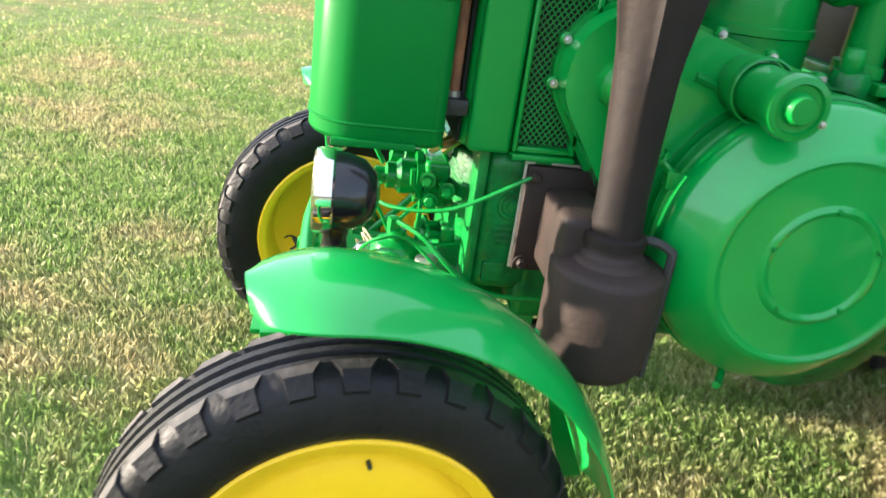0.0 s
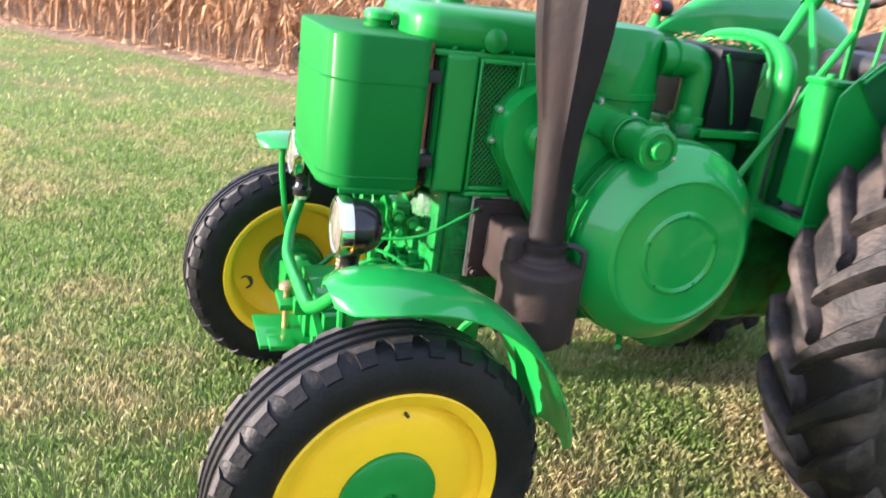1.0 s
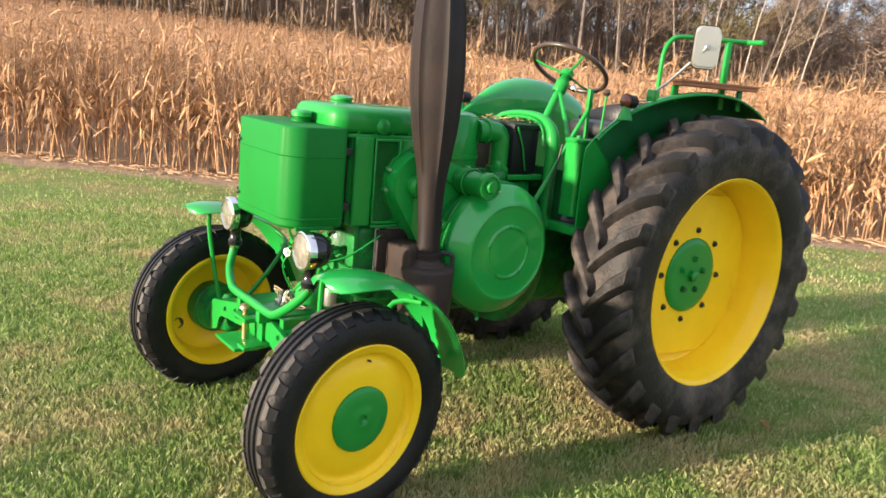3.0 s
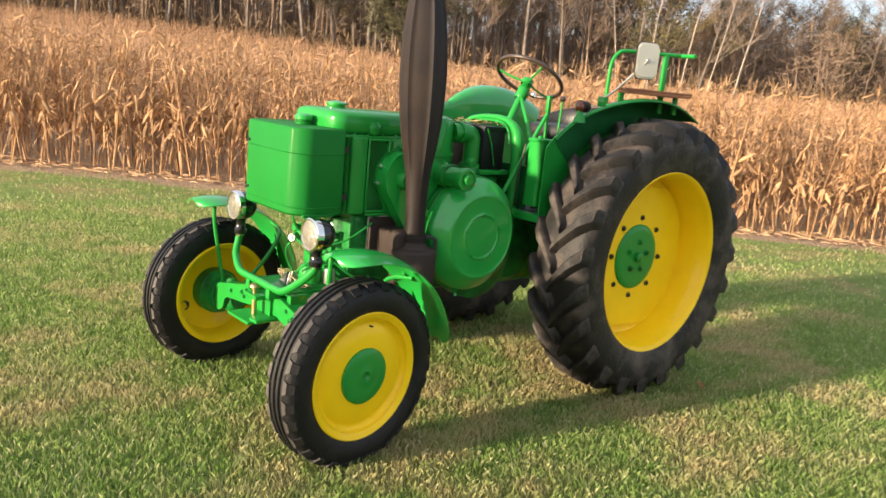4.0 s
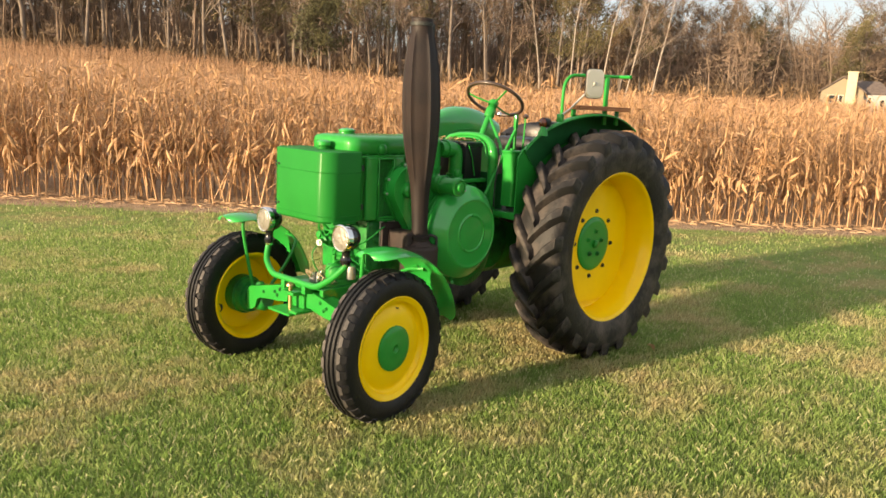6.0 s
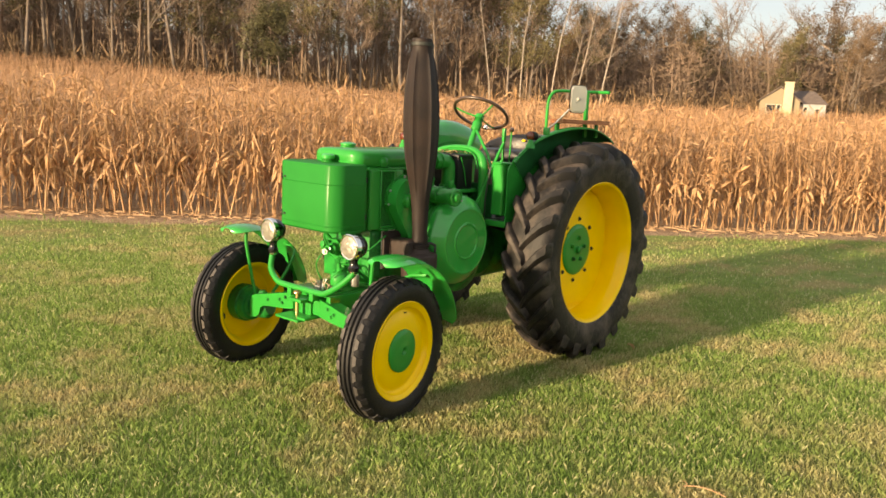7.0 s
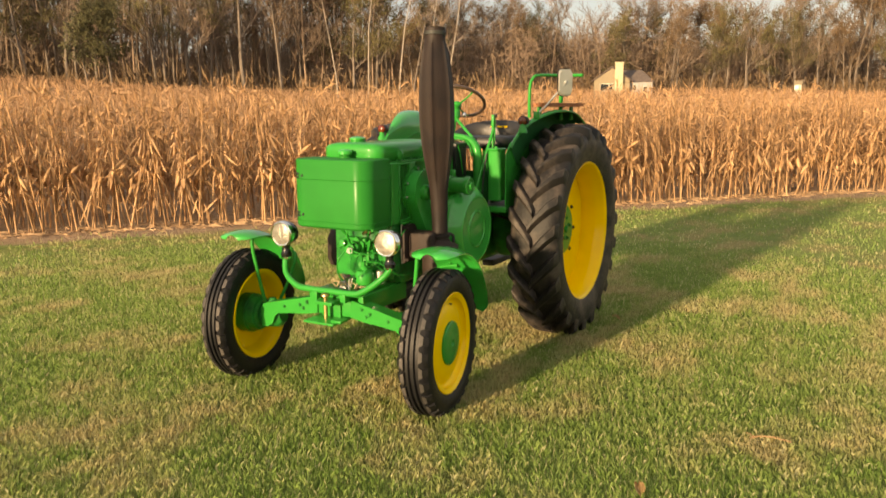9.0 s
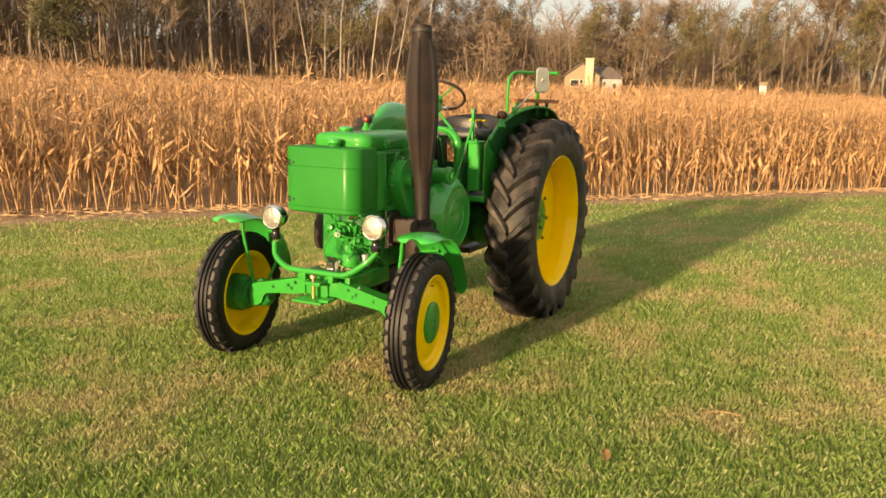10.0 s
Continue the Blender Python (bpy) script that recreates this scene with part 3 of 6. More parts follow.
# ----- radiator -----
rad = part("radiator", prism(round_rect(0.195, 0.530, -0.205, 0.205, 0.03, 0.02), [0.985, 0.990, 1.345, 1.350], [0.004, 0, 0, 0.004]), GREEN, tractor, "green radiator with diamond mesh side grille", 30)
part("core_front", box(0.186, 0.194, -0.192, 0.192, 0.992, 1.342, 0.002, 1), SOOT, rad, "black radiator core")
part("side_post", box(0.205, 0.292, -0.232, -0.200, 0.985, 1.350, 0.012, 3), GREEN, rad)
part("side_post", box(0.430, 0.50, -0.222, -0.200, 0.985, 1.345, 0.010, 3), GREEN, rad)
fr = bmesh.new()
for x0, x1, z0, z1 in ((0.296, 0.306, 0.992, 1.344), (0.412, 0.424, 0.992, 1.344), (0.306, 0.412, 0.992, 1.004), (0.306, 0.412, 1.332, 1.344)):
    box(x0, x1, -0.232, -0.203, z0, z1, 0.003, 1, bm=fr)
part("grille_frame", fr, GREEN, rad)
gm = bmesh.new()
for sgn in (1, -1):
    for k in range(-10, 34):
        z = 1.004 + k * 0.0155
        x0, x1, za = 0.306, 0.412, z
        zb = z + sgn * (x1 - x0) * 1.25
        p, q = [x0, za], [x1, zb]
        # keep inside the grille opening
        pts = []
        for t in np.linspace(0, 1, 24):
            zz = p[1] + (q[1] - p[1]) * t
            if 1.004 <= zz <= 1.332:
                pts.append((p[0] + (q[0] - p[0]) * t, zz))
        if len(pts) > 2:
            tube([(pts[0][0], -0.216 + sgn * 0.001, pts[0][1]), (pts[-1][0], -0.216 + sgn * 0.001, pts[-1][1])], 0.0016, 4, bm=gm)
part("grille", gm, MESHG, rad, "green diamond wire mesh")
part("core", box(0.303, 0.415, -0.2095, -0.2055, 1.000, 1.336, 0), SOOT, rad)
part("bottom_rail", box(0.296, 0.424, -0.240, -0.19, 0.978, 0.990, 0.004), GREEN, rad)
ht = bmesh.new()
rows_ = []
for x, s in ((0.120, 0.55), (0.128, 0.80), (0.150, 0.95), (0.185, 1.0), (0.60, 1.0), (0.66, 0.96), (0.69, 0.85)):
    ring = []
    for k in range(28):
        a = 2 * math.pi * k / 28
        cy, sy = math.cos(a), math.sin(a)
        yy = 0.205 * s * math.copysign(abs(cy) ** 0.45, cy)
        zz = 1.405 + 0.062 * s * math.copysign(abs(sy) ** 0.55, sy)
        ring.append(ht.verts.new((x, yy, zz)))
    rows_.append(ring)
for a, b in zip(rows_, rows_[1:]):
    for k in range(28):
        ht.faces.new((a[k], a[(k + 1) % 28], b[(k + 1) % 28], b[k]))
ht.faces.new(rows_[0])
ht.faces.new(list(reversed(rows_[-1])))
part("header_tank", ht, GREEN, rad, "rounded green header tank", 45)
part("header_flange", box(0.175, 0.66, -0.214, 0.214, 1.343, 1.358, 0.004), GREEN, rad)
for x in (0.23, 0.31, 0.39, 0.47, 0.55):
    part("flange_bolt", bolt((x, -0.200, 1.358), (0, -0.5, 1), 0.006, 0.010), GREEN, rad)
part("side_boss", lathe([(0.032, 0.0), (0.032, 0.026), (0.024, 0.032), (0.014, 0.036), (0, 0.038)], 20, along_y(0.335, -0.190, 1.390)), GREEN, rad)
part("radiator_neck", lathe([(0.052, -0.01), (0.050, 0.008), (0.042, 0.012), (0.042, 0.018)], 24, pose(0.290, 0.06, 1.462)), GREEN, rad)
part("radiator_cap", lathe([(0.042, 0.016), (0.050, 0.018), (0.050, 0.026), (0.034, 0.034), (0.012, 0.037), (0.0, 0.037)], 24, pose(0.290, 0.06, 1.462)), GLOSSG, rad, "green painted radiator cap")

part("breather_pipe", tube([(0.171, -0.182, 1.060), (0.171, -0.182, 1.375)], 0.0125, 12), RUSTY, rad, "rust-brown breather pipe")
part("pipe_clamp", box(0.157, 0.185, -0.200, -0.166, 1.040, 1.075, 0.004), PLASTIC, rad)
part("pipe_sleeve", tube([(0.171, -0.184, 1.062), (0.171, -0.183, 1.092)], 0.0155, 12), ALU, rad, "pale pipe sleeve")

# ----- engine -----
eng = part("engine_block", box(0.36, 1.32, -0.205, 0.205, 0.60, 0.985, 0.03, 3), CAST, tractor, "green cast-iron engine block")
part("front_cover", lathe([(0.175, -0.16), (0.182, -0.15), (0.182, 0.10), (0.176, 0.11), (0.15, 0.115), (0.0, 0.115)], 36, pose(0.375, -0.02, 0.84)), CAST, eng)
part("front_head", box(0.255, 0.42, -0.198, 0.198, 0.66, 0.985, 0.045, 5), CAST, eng)
part("head_flange", box(0.238, 0.262, -0.205, 0.205, 0.65, 0.990, 0.010, 2), CAST, eng)
part("cover_ring", lathe([(0.020, 0.0), (0.024, 0.006), (0.030, 0.006), (0.034, 0.0)], 24, along_y(0.325, -0.197, 0.865)), CAST, eng)
part("cover_ring", lathe([(0.0, 0.006), (0.010, 0.006), (0.013, 0.0)], 16, along_y(0.325, -0.197, 0.865)), CAST, eng)
for k, (w, z) in enumerate(((0.075, 0.812), (0.060, 0.797), (0.045, 0.782))):
    part("raised_bar", box(0.325 - w / 2, 0.325 + w / 2, -0.2015, -0.196, z - 0.004, z + 0.004, 0.001, 1), CAST, eng)
part("foot_lug", box(0.28, 0.33, -0.205, -0.18, 0.69, 0.735, 0.005), CAST, eng)
part("lower_boss", lathe([(0.030, 0.0), (0.030, 0.012), (0.018, 0.016), (0, 0.016)], 18, along_y(0.37, -0.200, 0.955)), CAST, eng)
part("oil_pan", box(0.50, 1.25, -0.15, 0.15, 0.54, 0.61, 0.03, 3), CAST, eng)
jacket = lathe([(0.172, 0.95), (0.172, 1.255), (0.178, 1.258), (0.178, 1.275), (0.172, 1.278), (0.170, 1.425), (0.160, 1.450), (0.13, 1.464), (0.0, 1.468)], 40, pose(0.79, 0.0, 0))
part("cylinder_jacket", jacket, GREEN, eng, "smooth round green cylinder jacket")
part("top_cowl", prism(round_rect(0.55, 0.90, -0.165, 0.165, 0.06, 0.10), [1.33, 1.44, 1.456, 1.462], [0, 0, 0.008, 0.03]), GREEN, eng, "", 30)
el = part("intake_elbow", tube([(0.90, -0.12, 1.385), (0.985, -0.13, 1.385), (1.022, -0.135, 1.372), (1.038, -0.14, 1.335), (1.038, -0.14, 1.215), (1.038, -0.14, 1.05)], 0.050, 18, curve=4), GREEN, eng, "green intake elbow pipe")
part("elbow_collar", lathe([(0.050, -0.014), (0.062, -0.012), (0.062, 0.012), (0.050, 0.014)], 20, pose(1.038, -0.14, 1.215)), GREEN, el)
part("elbow_collar", lathe([(0.050, -0.010), (0.058, -0.008), (0.058, 0.008), (0.050, 0.010)], 20, pose(0.945, -0.125, 1.387, 0, 90, 0)), GREEN, el)
part("manifold_block", box(0.86, 1.20, -0.20, 0.12, 0.98, 1.16, 0.02, 3), CAST, eng)
part("side_cup", lathe([(0.0, 0.10), (0.035, 0.10), (0.040, 0.09), (0.040, 0.02), (0.030, 0.0)], 20, pose(0.955, -0.23, 1.12)), CAST, eng)
part("drip_cup", lathe([(0.0, 0.055), (0.018, 0.055), (0.022, 0.045), (0.022, 0.015), (0.012, 0.0), (0.012, -0.05)], 14, pose(0.94, -0.245, 1.21)), GREEN, eng)

# fuel pump and its pipes, on the engine's front face
pump = part("fuel_pump", box(0.150, 0.240, -0.075, 0.070, 0.800, 0.905, 0.012, 3), GREEN, tractor, "green injection pump with pipes and levers")
part("pump_barrel", lathe([(0.034, 0.0), (0.040, 0.01), (0.040, 0.055), (0.030, 0.065), (0.030, 0.085), (0.018, 0.090), (0.018, 0.112), (0.0, 0.115)], 20, pose(0.155, -0.020, 0.850, 0, -90, 0)), GREEN, pump)
part("pump_barrel", lathe([(0.028, 0.0), (0.028, 0.05), (0.020, 0.055), (0.020, 0.08), (0, 0.085)], 16, pose(0.160, 0.045, 0.865, 0, -80, 0)), GREEN, pump)
part("pump_flange", lathe([(0.0, 0.0), (0.062, 0.0), (0.062, 0.014), (0.0, 0.014)], 6, pose(0.148, -0.020, 0.850, 0, -90, 0)), GREEN, pump)
part("nozzle", tube([(0.050, -0.040, 0.850), (0.010, -0.060, 0.852)], 0.013, 8), GREEN, pump)
part("nozzle_nut", tube([(0.028, -0.050, 0.851), (0.010, -0.060, 0.852)], 0.019, 6), ALU, pump, "pale union nut")
part("pump_base", lathe([(0.056, 0.0), (0.058, 0.01), (0.056, 0.06), (0.046, 0.078), (0.022, 0.085), (0.022, 0.105), (0.0, 0.11)], 28, pose(0.10, -0.10, 0.645)), GREEN, pump)
part("pump_nut", lathe([(0.014, 0.0), (0.014, 0.03), (0, 0.032)], 6, pose(0.09, -0.10, 0.750)), GREEN, pump)
for pts, rad_ in (
        ([(0.030, -0.055, 0.855), (0.035, -0.120, 0.835), (0.090, -0.175, 0.832), (0.200, -0.225, 0.860), (0.345, -0.238, 0.945)], 0.0045),
        ([(0.09, -0.10, 0.775), (0.15, -0.17, 0.765), (0.23, -0.215, 0.70), (0.31, -0.222, 0.665), (0.42, -0.222, 0.660)], 0.0055),
        ([(0.060, -0.03, 0.880), (0.03, -0.03, 0.940), (0.04, -0.04, 0.992)], 0.006),
        ([(0.160, 0.05, 0.900), (0.12, 0.07, 0.955), (0.11, 0.08, 0.992)], 0.009),
        ([(0.09, 0.02, 0.840), (0.05, 0.05, 0.78), (0.08, 0.08, 0.70), (0.12, 0.06, 0.62)], 0.0045),
        ([(0.15, -0.05, 0.80), (0.10, -0.09, 0.76), (0.15, -0.12, 0.73), (0.24, -0.13, 0.74)], 0.0045),
        ([(0.20, -0.06, 0.905), (0.17, -0.09, 0.955), (0.15, -0.10, 0.992)], 0.0045),
        ([(0.02, -0.11, 0.700), (0.05, -0.15, 0.745), (0.12, -0.16, 0.755), (0.20, -0.20, 0.69)], 0.004)):
    part("fuel_pipe", tube(pts, rad_, 7, curve=5), GREEN, pump)
for x, y, z, ln in ((0.165, -0.075, 0.875, 0.055), (0.175, -0.070, 0.825, 0.05), (0.210, -0.075, 0.855, 0.06), (0.150, 0.07, 0.84, 0.05)):
    part("pump_fitting", tube([(x, y, z), (x - 0.25 * ln, y - 0.9 * ln * (1 if y < 0 else -0.6), z + 0.1 * ln)], 0.010, 6), GREEN, pump)
    part("fitting_nut", bolt((x - 0.25 * ln, y - 0.9 * ln * (1 if y < 0 else -0.6), z + 0.1 * ln), (-0.25, -0.9 if y < 0 else 0.6, 0.1), 0.012, 0.016), GREEN, pump)
# smaller governor body below, with its levers
part("governor", box(0.195, 0.242, -0.120, -0.020, 0.720, 0.775, 0.010, 3), GREEN, pump)
for y, z in ((-0.10, 0.745), (-0.06, 0.752), (-0.03, 0.735)):
    part("governor_stud", tube([(0.20, y, z), (0.155, y - 0.012, z + 0.004)], 0.011, 6), GREEN, pump)
    part("fitting_nut", bolt((0.160, y - 0.012, z + 0.004), (-1, -0.2, 0.1), 0.015, 0.014), GREEN, pump)
part("pump_lever", box(0.140, 0.150, -0.105, -0.085, 0.70, 0.83, 0.004), GREEN, pump)
part("pump_lever", tube([(0.145, -0.095, 0.83), (0.120, -0.125, 0.87), (0.118, -0.130, 0.905)], 0.007, 6), GREEN, pump)
for k in range(18):
    rnd = random.Random(40 + k)
    face = rnd.random() < 0.5
    at = (0.150, -0.07 + rnd.random() * 0.13, 0.805 + rnd.random() * 0.095) if face else (0.155 + rnd.random() * 0.08, -0.075, 0.805 + rnd.random() * 0.095)
    part("pump_stud", bolt(at, (-1, 0, 0) if face else (0, -1, 0), 0.006 + rnd.random() * 0.004, 0.016), GREEN, pump)
for k in range(6):
    a = radians(30 + 60 * k)
    part("flange_stud", bolt((0.238, -0.02 + 0.125 * math.cos(a), 0.815 + 0.125 * math.sin(a)), (-1, 0, 0), 0.009, 0.014), CAST, pump)
part("grey_filter", lathe([(0.0, 0.0), (0.026, 0.0), (0.028, 0.01), (0.026, 0.075), (0, 0.08)], 16, pose(0.165, -0.165, 0.640)), ALU, pump, "grey alloy filter bowl")
part("copper_bits", tube([(0.16, -0.05, 0.925), (0.19, -0.07, 0.955), (0.23, -0.06, 0.970)], 0.010, 6, curve=3), BRASS, pump, "brassy union by the pump")
part("copper_bits", tube([(0.18, -0.085, 0.935), (0.215, -0.09, 0.965)], 0.008, 6), BRASS, pump)

# front support plate and rails
plate = part("support_plate", box(-0.055, 0.34, -0.155, 0.155, 0.595, 0.612, 0.004), GREEN, tractor, "green support plate carrying small fittings")
for side in (-1, 1):
    part("support_rail", box(-0.055, 0.42, side * 0.175 - 0.018, side * 0.175 + 0.018, 0.50, 0.605, 0.006), GREEN, plate)
    part("drag_link", tube([(0.02, side * 0.13, 0.50), (0.70, side * 0.19, 0.60)], 0.020, 8), DARK, plate)
part("small_box", box(0.0, 0.05, -0.035, 0.015, 0.612, 0.636, 0.004), ALU, plate, "grey metal fitting")
part("steel_lever", tube([(0.0, -0.06, 0.62), (0.03, -0.02, 0.655), (0.06, 0.06, 0.64)], 0.008, 6, curve=3), STEEL, plate)
for k in range(4):
    pts = [(0.06 + 0.02 * k, 0.05 - 0.03 * k, 0.615), (0.03, 0.02 - 0.03 * k, 0.66 + 0.01 * k), (-0.01 + 0.01 * k, -0.05, 0.63)]
    part("loose_cable", tube(pts, 0.004, 6, curve=5), (STEEL, DARK, ALU, STEEL)[k], plate)
for k in range(9):
    rnd = random.Random(90 + k)
    x, y = 0.02 + rnd.random() * 0.10, -0.10 + rnd.random() * 0.20
    part("loose_wire", tube([(x, y, 0.615), (x - 0.03 + rnd.random() * 0.02, y + 0.03 - rnd.random() * 0.08, 0.635 + rnd.random() * 0.035), (x - 0.05 + rnd.random() * 0.08, y + 0.05 - rnd.random() * 0.12, 0.640 - rnd.random() * 0.02), (x + 0.03, y + 0.06 - rnd.random() * 0.12, 0.618)], 0.0028, 5, curve=4), STRAND, plate)
part("pivot_column", box(-0.055, 0.05, -0.10, 0.10, 0.575, 0.600, 0.008), GREEN, plate)
part("tow_link", tube([(0.05, 0.12, 0.56), (0.25, 0.10, 0.53), (0.5, 0.1, 0.50)], 0.02, 8), CAST, plate)

# belt case between fan and crankshaft: a plate round two circles
C1, R1, C2, R2 = Vector((0.490, 1.162)), 0.132, Vector((0.855, 0.895)), 0.290
hull = []
du = (C2 - C1).normalized()
ang = math.degrees(math.atan2(du.y, du.x))
off = math.degrees(math.acos(-(R2 - R1) / (C2 - C1).length))
for k in range(25):
    a = radians(ang + off + (360 - 2 * off) * k / 24)
    hull.append((C1.x + R1 * math.cos(a), C1.y + R1 * math.sin(a)))
for k in range(33):
    a = radians(ang - off + (2 * off) * k / 32)
    hull.append((C2.x + R2 * math.cos(a), C2.y + R2 * math.sin(a)))
case = part("belt_case", slab(hull, -0.300, -0.225, 0.020, 4), GLOSSG, tractor, "green cast belt case with bolted rim", 32)
rim_poly = [(C1.x + (x - C1.x) * 1.07, C1.y + (z - C1.y) * 1.07) if math.hypot(x - C1.x, z - C1.y) < R1 * 1.01 else (C2.x + (x - C2.x) * 1.04, C2.y + (z - C2.y) * 1.04) for x, z in hull]
part("case_flange", slab(rim_poly, -0.232, -0.208, 0.006, 2), GREEN, case, "", 32)
for k in (3, 14, 20, 27, 53, 56):
    x, z = rim_poly[k]
    cc = C1 if k < 25 else C2
    d = (Vector((x, z)) - cc).normalized()
    part("case_boss", lathe([(0.013, 0.0), (0.013, 0.018), (0.009, 0.022), (0, 0.022)], 14, along_y(x, -0.222, z)), GREEN, case)
    part("case_bolt", bolt((x, -0.246, z), (0, -1, 0), 0.0055, 0.008), STEEL, case, "bright steel bolt")
for q in (0.12, 0.40, 0.68, 0.92):
    x, z = (rim_poly[57][i] * (1 - q) + rim_poly[0][i] * q for i in (0, 1))
    part("case_boss", lathe([(0.013, 0.0), (0.013, 0.018), (0.009, 0.022), (0, 0.022)], 14, along_y(x, -0.222, z)), GREEN, case)
    part("case_bolt", bolt((x, -0.246, z), (0, -1, 0), 0.0055, 0.008), STEEL, case, "bright steel bolt")
part("fan_boss", lathe([(0.048, 0.0), (0.046, 0.03), (0.034, 0.042), (0.0, 0.046)], 24, along_y(0.462, -0.298, 1.160)), GREEN, case)
part("case_rib", tube([(0.60, -0.298, 1.19), (0.72, -0.298, 1.15), (0.80, -0.298, 1.12)], 0.010, 8), GREEN, case)

dyn = part("dynamo", lathe([(0.052, -0.03), (0.056, 0.0), (0.056, 0.035), (0.050, 0.045), (0.047, 0.13), (0.047, 0.150)], 36, along_y(0.698, -0.315, 1.187)), GREEN, tractor, "green cylindrical dynamo on the engine side")
part("end_cap", lathe([(0.047, 0.146), (0.056, 0.150), (0.058, 0.170), (0.054, 0.182), (0.043, 0.184), (0.040, 0.178), (0.028, 0.177), (0.026, 0.190), (0.022, 0.196), (0.0, 0.197)], 36, along_y(0.698, -0.315, 1.187)), GREEN, dyn)
part("cap_screw", bolt((0.698 + 0.047, -0.497, 1.166), (0, -1, 0), 0.005, 0.007), STEEL, dyn)
part("dynamo_strap", lathe([(0.057, 0.040), (0.061, 0.042), (0.061, 0.058), (0.057, 0.060)], 36, along_y(0.698, -0.315, 1.187)), GREEN, dyn)

drum = part("flywheel_cover", lathe([(0.275, 0.0), (0.288, 0.01), (0.292, 0.03), (0.292, 0.088), (0.289, 0.100), (0.282, 0.109), (0.224, 0.160), (0.216, 0.166), (0.208, 0.168), (0.200, 0.164), (0.194, 0.1625), (0.124, 0.1635), (0.119, 0.167), (0.113, 0.169), (0.107, 0.167), (0.102, 0.164), (0.030, 0.165), (0.0, 0.165)], 72, along_y(0.862, -0.300, 0.893)), GLOSSG, tractor, "large round green flywheel cover", 28)
for k in range(5):
    a = radians(20 + 72 * k)
    part("cover_screw", bolt((0.862 + 0.112 * math.cos(a), -0.4685, 0.893 + 0.112 * math.sin(a)), (0, -1, 0), 0.0042, 0.005), GREEN, drum)
part("clamp_band", lathe([(0.293, 0.036), (0.299, 0.038), (0.299, 0.060), (0.293, 0.062)], 72, along_y(0.862, -0.300, 0.893)), GREEN, drum)
part("clamp_lug", box(0.568, 0.600, -0.364, -0.335, 0.985, 1.020, 0.004), GREEN, drum)
part("clamp_screw", tube([(0.540, -0.352, 1.048), (0.628, -0.352, 0.972)], 0.008, 8), GREEN, drum)
part("clamp_arm", box(0.534, 0.548, -0.362, -0.330, 1.035, 1.115, 0.003), GREEN, drum)
part("clamp_nut", bolt((0.545, -0.352, 1.043), (-0.75, 0, 0.66), 0.014, 0.012), GREEN, drum)
part("drain_tap", tube([(0.80, -0.36, 0.61), (0.775, -0.40, 0.585), (0.76, -0.42, 0.59)], 0.009, 7), GREEN, drum)
part("crank_housing", lathe([(0.30, 0.0), (0.30, 0.10)], 48, along_y(0.862, -0.205, 0.893)), CAST, drum)

# ----- exhaust -----
pot_m = pose(0.475, -0.405, 0)
pot = part("silencer", lathe([(0.0, 0.626), (0.084, 0.626), (0.098, 0.632), (0.107, 0.645), (0.110, 0.662), (0.112, 0.832), (0.109, 0.842), (0.100, 0.848), (0.074, 0.853), (0.070, 0.860), (0.062, 0.864), (0.060, 0.872), (0.053, 0.878), (0.048, 0.910)], 18, pot_m), POTRUST, tractor, "brown heat-stained silencer pot", 40)
part("exhaust_box", box(0.375, 0.475, -0.405, -0.235, 0.765, 0.930, 0.02, 3), POTRUST, pot)
part("exhaust_flange", box(0.335, 0.505, -0.235, -0.215, 0.735, 0.968, 0.008), POTRUST, pot, "rusty bolted exhaust flange")
part("gasket", box(0.332, 0.508, -0.2148, -0.2095, 0.732, 0.971, 0.002), WHITE, pot, "pale gasket edge")
for x, z in ((0.352, 0.755), (0.352, 0.948), (0.488, 0.948), (0.488, 0.755)):
    part("flange_nut", bolt((x, -0.236, z), (0, -1, 0), 0.010, 0.016), POTRUST, pot)
part("stay_rod", tube([(0.505, -0.41, 0.885), (0.535, -0.425, 0.905), (0.572, -0.438, 0.892), (0.578, -0.442, 0.86), (0.578, -0.440, 0.62)], 0.009, 8, curve=3), DARK, pot)
part("far_silencer", lathe([(0.0, 0.60), (0.07, 0.61), (0.085, 0.66), (0.085, 0.78), (0.06, 0.84), (0.0, 0.85)], 16, pose(0.43, 0.31, 0.06)), POTRUST, pot)
part("far_outlet", tube([(0.43, 0.31, 0.86), (0.44, 0.22, 0.90)], 0.05, 12), POTRUST, pot)
zs = [0.90, 0.955, 1.00, 1.10, 1.185, 1.235, 1.24, 1.30, 1.38, 1.45, 1.56, 1.66, 1.75, 1.85, 1.93, 1.99, 2.035, 2.06, 2.115, 2.12]
rs = [0.050, 0.047, 0.047, 0.051, 0.0555, 0.0595, 0.060, 0.068, 0.079, 0.088, 0.096, 0.098, 0.096, 0.089, 0.079, 0.069, 0.062, 0.060, 0.060, 0.057]
xs = [0.475 - 0.052 * ((z - 0.9) / 1.2) ** 1.0 for z in zs]
bm = bmesh.new()
rings = []
SEG = 72
